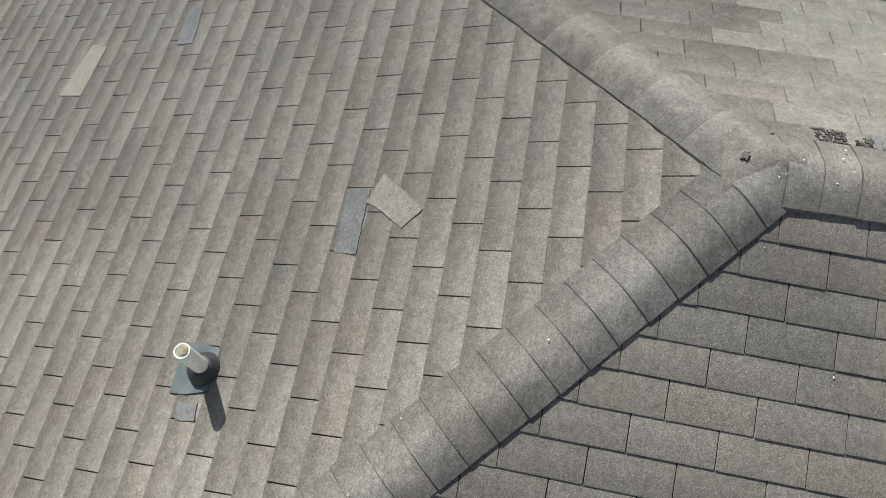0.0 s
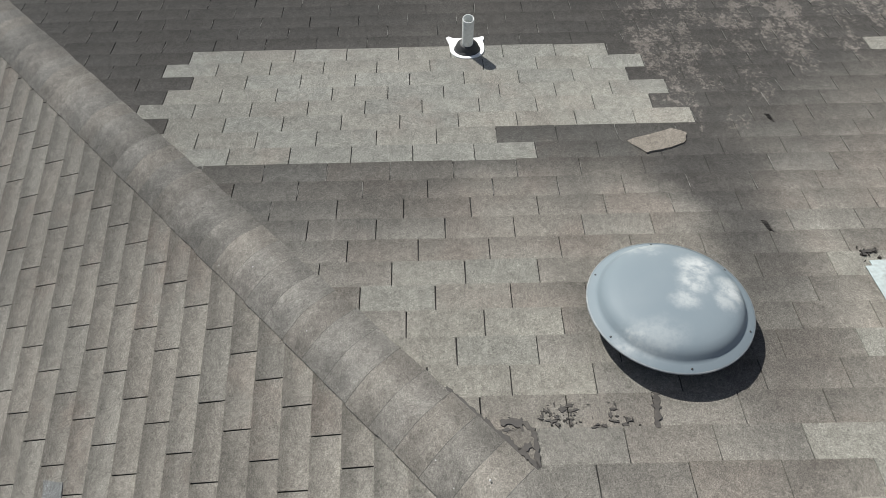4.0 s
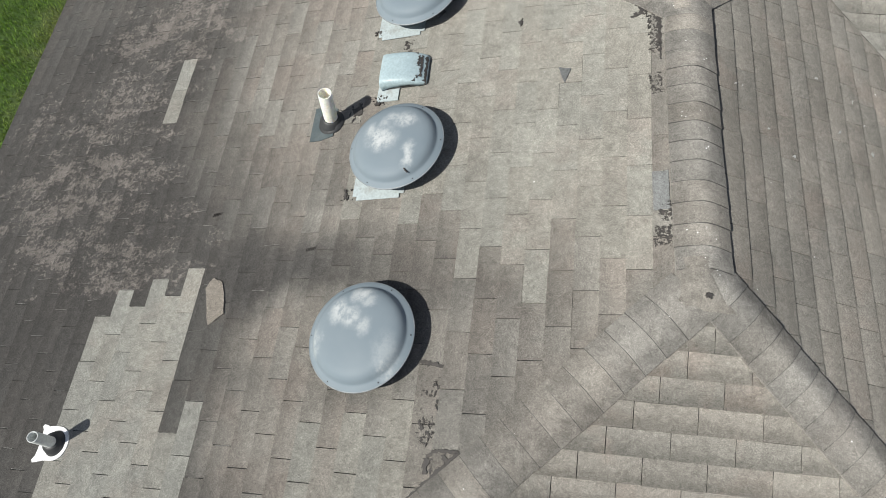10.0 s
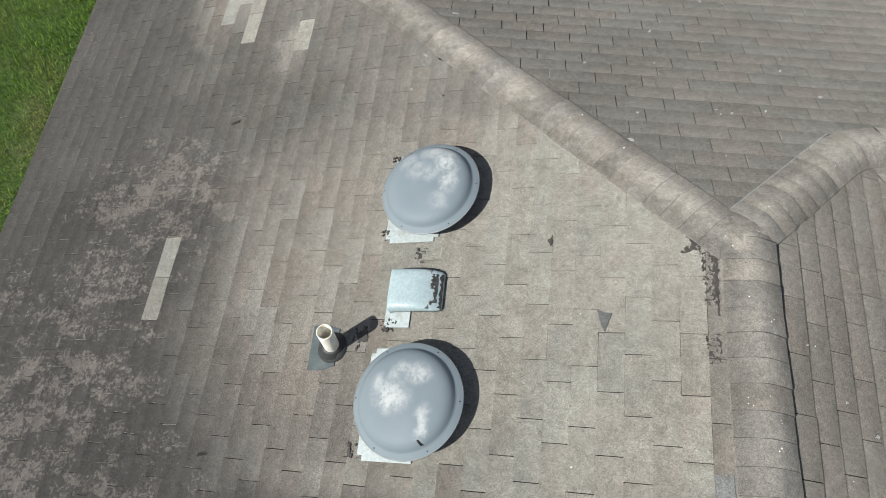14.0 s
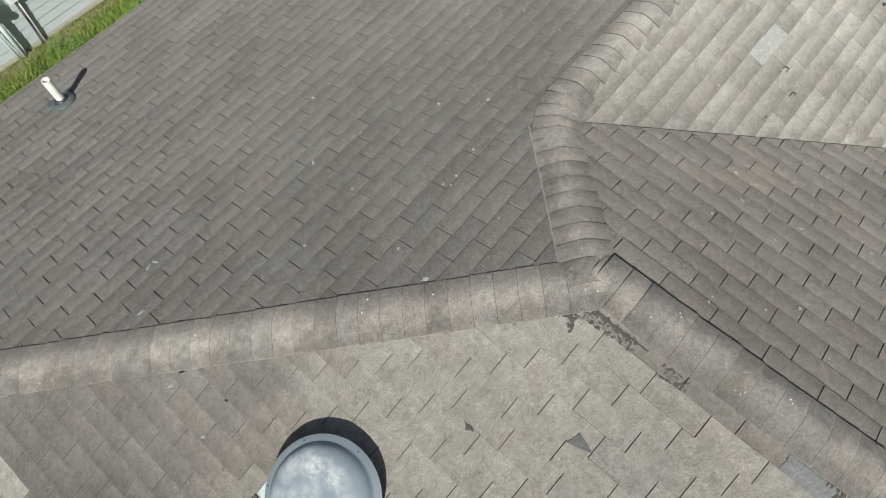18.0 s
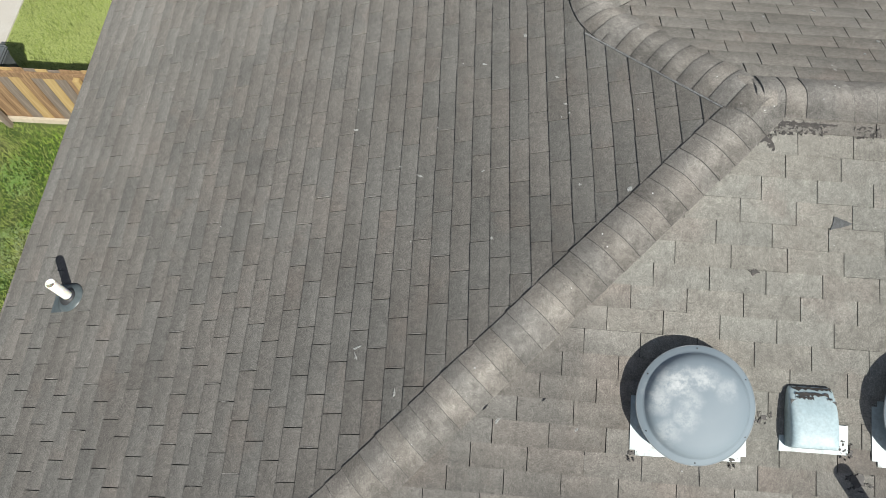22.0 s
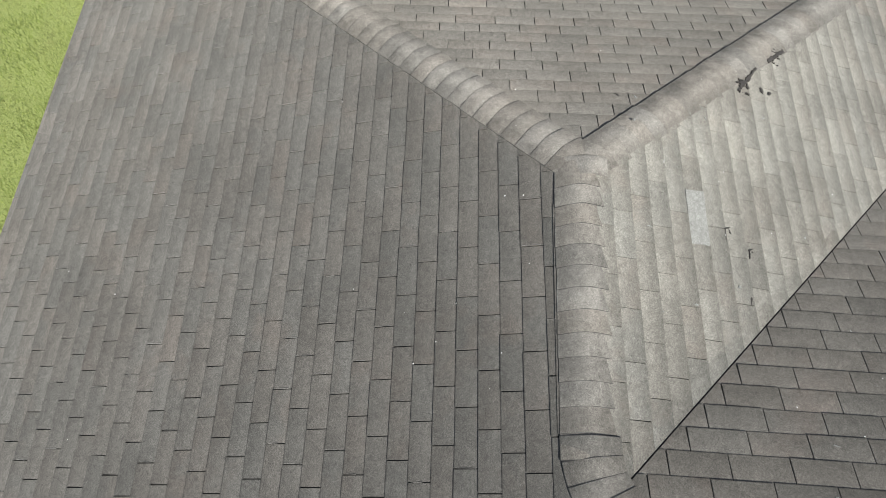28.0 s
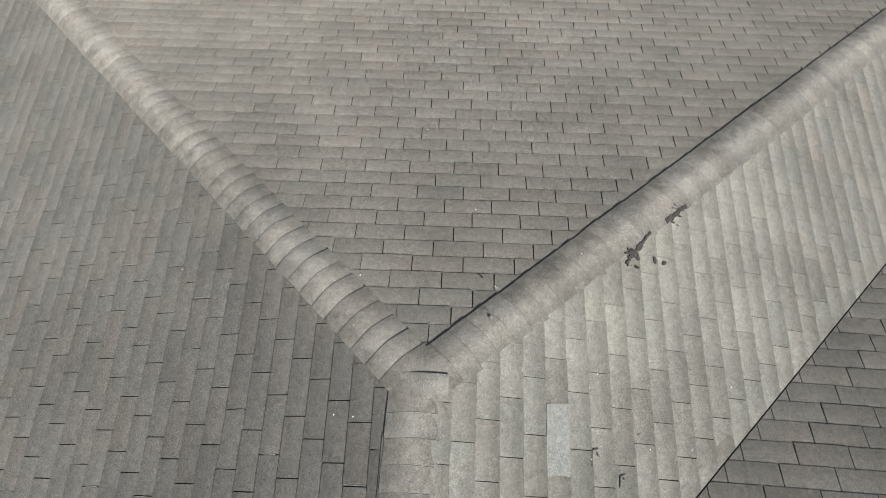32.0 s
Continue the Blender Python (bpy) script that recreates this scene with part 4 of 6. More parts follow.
def box_vent(x, y):
    """A slant-back roof vent: rounded hood over a flashing, open at the lower end."""
    root = new("box_vent")
    root.matrix_basis = slope_a.spot(x, y, 0.0, 0)
    tagged(root, "pale turquoise slant-back exhaust vent with peeling tar", "roof vent")
    bm = bmesh.new()
    ring = [(-0.215, 0.03), (-0.095, 0.028), (-0.095, 0.10), (0.155, 0.10), (0.158, 0.184), (-0.214, 0.187)]
    vs = [bm.verts.new((u, v, 0.012)) for u, v in ring]
    vs2 = [bm.verts.new((u, v, 0.004)) for u, v in ring]
    bm.faces.new(vs)
    for i in range(6):
        bm.faces.new([vs[i], vs[(i + 1) % 6], vs2[(i + 1) % 6], vs2[i]])
    bmesh.ops.recalc_face_normals(bm, faces=bm.faces)
    part("flashing", bm, plate_paint, root, "pale flashing smeared with tar")
    bm = bmesh.new()
    secs = [(-0.168, 0.012, 0.110), (-0.15, 0.032, 0.120), (-0.11, 0.055, 0.126), (-0.05, 0.080, 0.129), (0.0, 0.090, 0.130), (0.06, 0.095, 0.130), (0.125, 0.097, 0.130), (0.146, 0.092, 0.129), (0.153, 0.077, 0.128)]
    rings = []
    for v, h, w in secs:
        ring = []
        for i in range(21):
            q = math.pi * i / 20
            cx, cz = math.cos(q), math.sin(q)
            e = 0.32
            gap = 0.03 * min(max((0.14 - abs(v - 0.02)) / 0.05, 0), 1) if cx < -0.9 else 0
            ring.append(bm.verts.new((w * math.copysign(abs(cx) ** e, cx), v, 0.012 + max(h * abs(cz) ** e, gap))))
        rings.append(ring)
    for a, b in zip(rings, rings[1:]):
        for i in range(20):
            bm.faces.new([a[i], a[i + 1], b[i + 1], b[i]])
    bm.faces.new(rings[0])
    bmesh.ops.recalc_face_normals(bm, faces=bm.faces)
    hood = part("hood", bm, vent_paint, root, smooth=True)
    sol = hood.modifiers.new("thickness", "SOLIDIFY")
    sol.thickness, sol.offset = 0.003, -1
    # Dark block in place of the shaded opening under the hood.
    bm = bmesh.new()
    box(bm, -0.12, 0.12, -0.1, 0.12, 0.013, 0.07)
    part("throat", bm, dark_mesh, root, "dark block for the shade under the hood")
    rnd = random.Random(8)
    for u0, u1, v0, v1 in ((-0.085, 0.095, -0.138, -0.124), (0.0, 0.092, -0.118, -0.108), (-0.10, -0.07, -0.115, -0.105), (-0.12, 0.11, -0.166, -0.152)):
        bm = bmesh.new()
        rows = []
        for i in range(19):
            u = u0 + (u1 - u0) * i / 18
            a, b = v0 + rnd.uniform(-0.004, 0.004), v1 + rnd.uniform(-0.007, 0.007)
            row = []
            for v in (a, (a + b) / 2, b):
                j = max(q for q in range(len(secs) - 1) if secs[q][0] <= v or q == 0)
                f = (v - secs[j][0]) / (secs[j + 1][0] - secs[j][0])
                h = secs[j][1] + f * (secs[j + 1][1] - secs[j][1])
                w = secs[j][2]
                row.append(bm.verts.new((u, v, 0.0172 + h * max(1 - abs(u / w) ** 6.25, 0.0) ** 0.16)))
            rows.append(row)
        for p, q in zip(rows, rows[1:]):
            for k in (0, 1):
                bm.faces.new([p[k], p[k + 1], q[k + 1], q[k]])
        bmesh.ops.recalc_face_normals(bm, faces=bm.faces)
        part("peeling_tar", bm, tar, root, "dark peeling tar strip")
    return root


# ---- ground ----
bm = bmesh.new()
bmesh.ops.create_grid(bm, x_segments=40, y_segments=40, size=300)
tagged(part("ground", bm, turf), "green lawn with drier patches", "ground", kind="structure")
bm = bmesh.new()
WALLS = [(-WA + 0.45, -WC + 0.45), (WB - 0.45, -WC + 0.45), (WB - 0.45, YE + 0.35), (XF - 0.45, YE + 0.35), (XF - 0.45, YD - 0.45), (-WA + 0.45, YD - 0.45)]
for i, (a, b) in enumerate(zip(WALLS, WALLS[1:] + WALLS[:1])):
    bm = bmesh.new()
    x0, x1, y0, y1 = min(a[0], b[0]), max(a[0], b[0]), min(a[1], b[1]), max(a[1], b[1])
    if x1 - x0 < 0.01:
        y0, y1 = y0 + 0.102, y1 - 0.102
    box(bm, x0 - 0.1, x1 + 0.1, y0 - 0.1, y1 + 0.1, -0.1, EAVE + 0.09)
    tagged(part("wall_" + "south east inner north far west".split()[i], bm, wall_paint), "plain beige plastered house wall under the eaves", "wall", kind="structure")

DECKS = {}
for key, centre in (("A", (-1.3, 0.9)), ("B", (1.4, 0.9)), ("C", (0.0, -1.4)), ("D", (-0.3, 4.0)), ("E", (2.3, 1.8)), ("F", (3.6, 2.8))):
    DECKS[key] = shingle_slope(key, centre)

ZE = EAVE
# the wing's courses bend in the valley and stop just short of the edge of the other slope
def valley_ends(deck):
    c = math.sqrt(1 + RISE["E"] ** 2)

    def bend(y):
        # Ends 11 mm short: the black deck in the gap draws a shadow line.
        x0 = (3.505 - y) / 1.0028 + 0.011
        x1 = max((ZR - ZR2 - LIFT_E + RISE["E"] * (Y3 - y)) / RISE["B"], x0 + 0.01)
        a, m, b = slope_e.at(x1 + 0.085, y, 0.0040), slope_b.at(x1, y, 0.006), slope_b.at(x0, y, 0.0015)
        return [a * (1 - t) ** 2 + m * 2 * t * (1 - t) + b * t * t for t in (0, 0.2, 0.4, 0.6, 0.8, 1.0)]

    def edge(n):
        v = 0.0549 + 0.1296 * n
        x = 3.505 - (Y3 - v / c)
        return Y3 - (v - 0.0156 * (x - X3)) / c

    for n in range(0, 33):
        verts = [tuple(q) for q in bend(edge(n)) + bend(edge(n + 1) + 0.001)]
        faces = [(i, i + 1, i + 7, i + 6) for i in range(5)]
        ob = raw("shingle", verts, faces, [shingle_wing], uv=[(0.5, 0.05)] * 6 + [(0.5, 0.97)] * 6, smooth=True)
        ob.parent = deck
        ob.matrix_parent_inverse = deck.matrix_basis.inverted()



valley_ends(DECKS["E"])
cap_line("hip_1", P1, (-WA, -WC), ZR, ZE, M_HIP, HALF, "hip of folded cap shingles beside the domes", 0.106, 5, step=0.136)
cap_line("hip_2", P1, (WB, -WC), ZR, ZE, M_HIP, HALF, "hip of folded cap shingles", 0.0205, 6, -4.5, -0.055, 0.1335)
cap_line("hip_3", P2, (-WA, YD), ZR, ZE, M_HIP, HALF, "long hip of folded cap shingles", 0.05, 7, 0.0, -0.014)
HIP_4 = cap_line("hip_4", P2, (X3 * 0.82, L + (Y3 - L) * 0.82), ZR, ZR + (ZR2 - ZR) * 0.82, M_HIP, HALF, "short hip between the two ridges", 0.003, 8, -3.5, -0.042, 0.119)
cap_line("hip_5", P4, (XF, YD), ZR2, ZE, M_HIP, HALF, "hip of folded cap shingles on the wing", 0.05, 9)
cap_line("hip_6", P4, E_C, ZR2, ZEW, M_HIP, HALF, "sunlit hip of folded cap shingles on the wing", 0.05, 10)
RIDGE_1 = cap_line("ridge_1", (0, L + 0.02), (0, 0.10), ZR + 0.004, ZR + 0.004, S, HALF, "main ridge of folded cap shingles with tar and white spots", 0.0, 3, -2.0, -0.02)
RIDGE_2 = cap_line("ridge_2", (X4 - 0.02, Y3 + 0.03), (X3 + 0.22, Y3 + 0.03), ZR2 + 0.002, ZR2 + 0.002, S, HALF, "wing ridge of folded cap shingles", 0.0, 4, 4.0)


def roof_height(x, y):
    """The plain roof under the caps, by plan place."""
    d = ZR - RISE["D"] * (y - L)
    main = min(ZR + RISE["A"] * x, ZR - RISE["B"] * x, ZR + RISE["C"] * y, d)
    wing = min(ZR2 + LIFT_E - RISE["E"] * (Y3 - y), ZR2 - RISE["F"] * (x - X4), d)
    return max(main, wing)


def draped_cap(root, x0, x1, y0, y1, turn=0.0, lift=0.0165, nx=14, ny=14):
    """A cap shingle bent over the place where hips and ridge meet."""
    def mean(x, y, soft):
        ring = [(soft * f * math.cos(0.5236 * k + f), soft * f * math.sin(0.5236 * k + f)) for f in (0.35, 0.7, 1.0) for k in range(12)]
        return sum(roof_height(x + a, y + b) for a, b in ring) / 36

    verts, uv, faces = [], [], []
    for j in range(ny + 1):
        for i in range(nx + 1):
            x, y = (x1 - x0) * (i / nx - 0.5), (y1 - y0) * (j / ny - 0.5)
            x, y = (x0 + x1) / 2 + x * math.cos(turn) - y * math.sin(turn), (y0 + y1) / 2 + x * math.sin(turn) + y * math.cos(turn)
            near = mean(x, y, 0.07)
            verts.append((x, y, near + 1.7 * (near - mean(x, y, 0.17)) + lift))
            uv.append((0.5 + 0.5 * (i / nx - 0.5), 0.6))
    for j in range(ny):
        for i in range(nx):
            a = j * (nx + 1) + i
            faces.append((a, a + 1, a + nx + 2, a + nx + 1))
    rim = [i for i in range(nx + 1)] + [j * (nx + 1) + nx for j in range(1, ny + 1)] + [ny * (nx + 1) + i for i in range(nx - 1, -1, -1)] + [j * (nx + 1) for j in range(ny - 1, 0, -1)]
    k = len(verts)
    for i in rim:
        verts.append((verts[i][0], verts[i][1], verts[i][2] - 0.016))
        uv.append(uv[i])
    n = len(rim)
    faces += [(rim[i], k + i, k + (i + 1) % n, rim[(i + 1) % n]) for i in range(n)]
    ob = raw("cap_shingle", verts, faces, [shingle_cap], uv=uv, smooth=True)
    ob.data.set_sharp_from_angle(angle=radians(45))
    ob.parent = root
    ob.matrix_parent_inverse = root.matrix_basis.inverted()
    return ob


def north_caps(root):
    """The last three caps of the main ridge, laid the other way round over the hips."""
    me = cap_mesh(S, HALF)
    for y in (L - 0.345, L - 0.225, L - 0.10):
        ob = new("cap_shingle", me)
        ob.parent = root
        ob.matrix_parent_inverse = root.matrix_basis.inverted()
        ob.matrix_basis = pose(0.02, y, ZR + 0.0085) @ pose(0, 0, 0, 0, 2.0, 0)


north_caps(RIDGE_1)
draped_cap(RIDGE_1, -0.13, 0.165, L - 0.05, L + 0.135, 0.0, 0.013)
draped_cap(RIDGE_1, -0.125, 0.165, -0.13, 0.145, lift=0.0135)
draped_cap(RIDGE_2, X4 - 0.08, X4 + 0.05, Y3 - 0.13, Y3 + 0.16)


def bent_cap(root, stations, m=S, cols=17):
    """A wedge of cap shingle between stations (plan place, heading), its lower edge at the last one."""
    verts, uv, faces, k = [], [], [], cols
    r = 0.034
    flush = math.sqrt(HALF * HALF + r * r) - HALF
    for (p, left, z0, z1), lift, f in stations:
        for i in range(cols):
            c = 2 * i / (cols - 1) - 1
            d = c * HALF
            q = p + left * d
            verts.append((q.x, q.y, z0 + (z1 - z0) * (c + 1) / 2 + m * (HALF + flush - math.sqrt(d * d + r * r)) + 0.017 * (1 - c * c) + lift))
            uv.append(((c + 1) / 2, f))
    for j in range(len(stations) - 1):
        for i in range(k - 1):
            a = j * k + i
            faces.append((a, a + 1, a + k + 1, a + k)[::-1])
    for side in (0, k - 1):
        base = len(verts)
        for j in range(len(stations)):
            x, y, h = verts[j * k + side]
            verts.append((x, y, h - 0.022))
            uv.append((uv[side][0], 0.9))
        for j in range(len(stations) - 1):
            faces.append((j * k + side, (j + 1) * k + side, base + j + 1, base + j))
    n = (len(stations) - 1) * (k - 1)
    ob = raw("cap_shingle", verts, faces, [shingle_cap, bare_asphalt_shade], index=[1 if n - 2 * (k - 1) <= i < n else 0 for i in range(len(faces))], uv=uv, smooth=True)
    ob.data.set_sharp_from_angle(angle=radians(35))
    ob.parent = root
    ob.matrix_parent_inverse = root.matrix_basis.inverted()


def cap_fan(root, count=5):
    """Caps that turn from the short hip into the wing ridge."""
    back = Vector((0.7071, 0.7071))
    first = Vector(P3) - back * 0.25 + Vector((-0.7071, 0.7071)) * 0.042
    last = Vector((X3 + 0.24, Y3 + 0.03))
    knee = first + back * ((last.y - first.y) / 0.7071)

    def station(t):
        p = first * (1 - t) ** 2 + knee * 2 * t * (1 - t) + last * t * t
        d = ((knee - first) * (1 - t) + (last - knee) * t).normalized()
        left = Vector((-d.y, d.x))
        return p, left, roof_height(*(p - left * HALF)), roof_height(*(p + left * HALF))

    for i in range(count):
        t0, t1 = i / count, (i + 1) / count
        w = t1 - t0
        rows = [(station(max(t0 - 0.3 * w, 0)), 0.0100, 0.0), (station(t0 + 0.25 * w), 0.0120, 0.3), (station(t0 + 0.6 * w), 0.0138, 0.6), (station(t1 - 0.03 * w), 0.0156, 0.97), (station(t1), 0.0146, 1.0), (station(t1), 0.0090, 1.0)]
        bent_cap(root, rows)


cap_fan(RIDGE_2)


def edge_strip(root, plan_a, plan_b, offset, mat, wide=0.010):
    """The narrow edge of the layer under the caps, on the big slope's side."""
    a, b = Vector(slope_d.uv(plan_a)), Vector(slope_d.uv(plan_b))
    d = (b - a).normalized()
    c = Vector((-d.y, d.x))
    if (slope_d.M @ Vector((*(a + c), 0))).y < (slope_d.M @ Vector((*a, 0))).y:
        c = -c
    pts = [a + c * offset, b + c * offset, b + c * (offset + wide), a + c * (offset + wide)]
    if area_of([tuple(q) for q in pts]) < 0:
        pts = pts[::-1]
    verts, faces = [], []
    flat_piece(verts, faces, [tuple(q) for q in pts], (0, 0), 0.001, 0.0105)
    ob = raw("cap_underlay", verts, faces, [mat], uv=[(0.5, 0.4)] * 8)
    ob.parent = root
    ob.matrix_parent_inverse = root.matrix_basis.inverted()
    ob.matrix_basis = slope_d.M
    ob["label"] = "narrow pale edge of the layer under the caps"


edge_strip(HIP_4, (0.10, L + 0.10), (X3 - 0.05, Y3 - 0.05), 0.190, shingle_blue)
edge_strip(RIDGE_2, (X3 + 0.25, Y3 + 0.03), (X4 - 0.25, Y3 + 0.03), 0.150, shingle_grey)


attic_dome(-1.682, -0.298, "grey-blue enamelled attic fan dome beside a tar patch", dome_chalk[0], (0.24, 0.285))
attic_dome(-1.652, 0.942, "grey-blue enamelled attic fan dome beside a white vent pipe", dome_chalk[1], drip=True)
attic_dome(-1.672, 2.249, "grey-blue enamelled attic fan dome below the hip", dome_chalk[2])
box_vent(-1.712, 1.60)
vent_pipe(slope_a, -2.19, 1.262, 0.33, 0.046, grey_plastic, "white plastic vent pipe in a dark grey flashing", skirt=rubber, flare=0.05, size=(0.14, 0.03, 0.147))
lobed = [(0.104 * math.cos(math.radians(q)), 0.104 * math.sin(math.radians(q))) for q in range(-180, 1, 15)]
lobed += [(0.106, 0.05), (0.10, 0.09), (0.110, 0.112), (0.112, 0.135), (0.098, 0.145), (0.080, 0.13), (0.0, 0.122), (-0.08, 0.13), (-0.105, 0.15), (-0.122, 0.138), (-0.118, 0.112), (-0.106, 0.06)]
vent_pipe(slope_a, -3.625, -0.96, 0.27, 0.034, white_lead, "grey vent pipe with a round black collar on bright white flashing", skirt=rubber, size=lobed, paint=grey_pipe, flare=0.046)
vent_pipe(slope_c, 0.945, -1.975, 0.28, 0.032, grey_plastic, "white plastic vent pipe in a dark plastic flashing", skirt=rubber, flare=0.042)
vent_pipe(slope_d, -0.96, 6.43, 0.30, 0.036, grey_plastic, "white plastic vent pipe in a dark flashing near the eave", size=(0.11, 0.03, 0.15))

# ---- scraps, tar and sealant on the slopes ----
def flake(rnd, size, n=9):
    """The ragged outline of a small flake round the origin."""
    a0 = rnd.uniform(0, 6.28)
    return [(size * q * math.cos(a0 + 6.283 * i / n), size * q * math.sin(a0 + 6.283 * i / n)) for i, q in enumerate(rnd.uniform(0.25, 1.25) for _ in range(n))]


def tar_smear(sl, x, y, bars, seeds, label, height=0.0086, lines=()):
    """Dried tar: bars (x0, x1, y0, y1) with ragged edges and scattered flakes, along the eave and down the slope."""
    rnd = random.Random(label)
    verts, faces = [], []
    for x0, x1, y0, y1, raw_edge in bars:
        out = []
        nx, ny = max(int((x1 - x0) / 0.012), 2), max(int((y1 - y0) / 0.012), 2)
        for i in range(nx):
            out.append((x0 + (x1 - x0) * i / nx, y0 + rnd.uniform(-1, 1) * raw_edge))
        for i in range(ny):
            out.append((x1 + rnd.uniform(-1, 1) * raw_edge, y0 + (y1 - y0) * i / ny))
        for i in range(nx):
            out.append((x1 - (x1 - x0) * i / nx, y1 + rnd.uniform(-1, 1) * raw_edge))
        for i in range(ny):
            out.append((x0 + rnd.uniform(-1, 1) * raw_edge, y1 - (y1 - y0) * i / ny))
        flat_piece(verts, faces, out, (0, 0), 0.001, height)
    for p, q, wide in lines:
        a, b = Vector(sl.uv(p)) - Vector(sl.uv((x, y))), Vector(sl.uv(q)) - Vector(sl.uv((x, y)))
        d = (b - a).normalized()
        c = Vector((-d.y, d.x))
        m = max(int((b - a).length / 0.009), 3)
        edge = [a + (b - a) * (i / m) + c * wide * rnd.uniform(0.1, 0.7) for i in range(m + 1)]
        other = [a + (b - a) * (i / m) - c * wide * rnd.uniform(0.1, 0.7) for i in range(m + 1)]
        for i in range(m):
            flat_piece(verts, faces, [tuple(v) for v in (other[i], other[i + 1], edge[i + 1], edge[i])], (0, 0), 0.001, height)
    for x0, x1, y0, y1, count, size in seeds:
        for _ in range(count):
            o = flake(rnd, size * rnd.choice((0.3, 0.4, 0.5, 0.8, 1.1, 1.7)), 13)
            st = rnd.uniform(0.5, 1.6)
            flat_piece(verts, faces, [(a * st, b / st) for a, b in o], (rnd.uniform(x0, x1), rnd.uniform(y0, y1)), 0.001, height + rnd.uniform(-0.0006, 0.0006))
    ob = raw("tar_smear", verts, faces, [tar])
    ob.matrix_basis = sl.spot(x, y)
    return tagged(ob, label, "tar smear", kind="stuff")


# slope A: local x runs along +y of the plan, local y down the slope
tar_smear(slope_a, -1.30, -0.64, [], [(-0.20, 0.17, -0.045, 0.05, 46, 0.0065), (-0.20, -0.07, -0.045, 0.06, 26, 0.009)], "flaking brown tar bar and flakes beside a dome",
          lines=[((-1.377, -0.405), (-1.248, -0.437), 0.030)])
tar_smear(slope_a, -1.28, -0.93, [], [(-0.05, 0.03, -0.03, 0.03, 12, 0.008)], "ragged tar loop at the foot of the hip cap",
          lines=[((-1.283, -0.985), (-1.287, -0.907), 0.030), ((-1.287, -0.907), (-1.253, -0.871), 0.022), ((-1.253, -0.871), (-1.122, -0.869), 0.018), ((-1.20, -0.885), (-1.19, -0.935), 0.024), ((-1.123, -0.868), (-1.30, -1.045), 0.024), ((-1.30, -1.045), (-1.43, -1.175), 0.016)])
tar_smear(slope_c, 0.015, -0.05, [], [(-0.013, 0.013, -0.009, 0.009, 20, 0.0075)], "small dark tar spot at the ridge end", 0.042)
tar_smear(slope_a, -0.185, 1.57, [(-0.02, 0.19, -0.040, -0.028, 0.008)], [(-0.08, 0.23, -0.032, 0.028, 120, 0.0060), (-0.03, 0.20, -0.045, -0.02, 50, 0.0080)], "crumbling tar strip beside the main ridge", lines=[((-0.146, 1.80), (-0.150, 1.44), 0.012)])
tar_smear(slope_a, -0.185, 1.27, [(-0.03, 0.04, -0.040, -0.028, 0.008)], [(-0.08, 0.08, -0.034, 0.03, 60, 0.0060)], "crumbling tar patch beside the main ridge")
tar_smear(slope_a, -0.165, 0.37, [], [(-0.15, -0.03, -0.045, 0.055, 85, 0.0066), (0.0, 0.11, -0.055, 0.03, 80, 0.0066), (-0.06, 0.11, -0.062, -0.045, 40, 0.0075)], "flaked tar patch at the end of the ridge")
tar_smear(slope_a, -0.25, 1.875, [(-0.07, 0.05, -0.02, 0.012, 0.012)], [(-0.1, 0.06, -0.04, 0.05, 14, 0.012)], "torn tar lump where hip and ridge meet")
tar_smear(slope_a, -0.965, 1.90, [], [(-0.02, 0.02, -0.01, 0.012, 7, 0.016)], "small tar spot on pale shingles")
tar_smear(slope_a, -1.72, 1.83, [(-0.01, 0.03, -0.01, 0.02, 0.008)], [(-0.05, 0.07, -0.04, 0.04, 16, 0.007)], "torn tar beside the box vent")
tar_smear(slope_a, -1.865, 1.395, [], [(-0.04, 0.04, -0.05, 0.05, 18, 0.008)], "flaking tar on the vent flashing", 0.0145)
tar_smear(slope_a, -2.02, 1.33, [(-0.03, 0.04, -0.03, 0.02, 0.014)], [(-0.09, 0.09, -0.06, 0.06, 20, 0.009)], "torn felt between pipe and dome", 0.009)
tar_smear(slope_a, -1.985, 0.67, [(-0.02, 0.02, -0.005, 0.01, 0.006)], [(-0.04, 0.05, -0.05, 0.03, 14, 0.007)], "tar crumbs at the flashing corner", 0.0145)
tar_smear(slope_a, -1.965, 2.55, [], [(-0.05, 0.02, -0.03, 0.02, 12, 0.007)], "tar crumbs at the flashing corner", 0.0145)
tar_smear(slope_a, -1.965, 1.985, [], [(-0.03, 0.04, -0.03, 0.02, 14, 0.007)], "tar crumbs at the flashing corner", 0.0145)
for x, y, u in ((-2.905, 0.60, 0.0), (-2.16, 0.30, 0.5), (-3.30, 3.02, 1.0)):
    tar_smear(slope_a, x, y, [], [], "row of small dark nail scratches", lines=[((x - 0.028 + 0.012 * i, y - 0.014 + 0.003 * i), (x - 0.028 + 0.012 * i + 0.004, y + 0.012 + 0.004 * i * u), 0.004) for i in range(6)] + [((x - 0.032, y + 0.010), (x + 0.040, y + 0.017), 0.003)])
tar_smear(slope_e, 2.43, 1.83, [], [(-0.012, 0.012, 0.0, 0.03, 2, 0.006)], "dark split in a bleached tab", lines=[((2.36, 1.842), (2.44, 1.835), 0.007), ((2.44, 1.842), (2.455, 1.80), 0.008)])
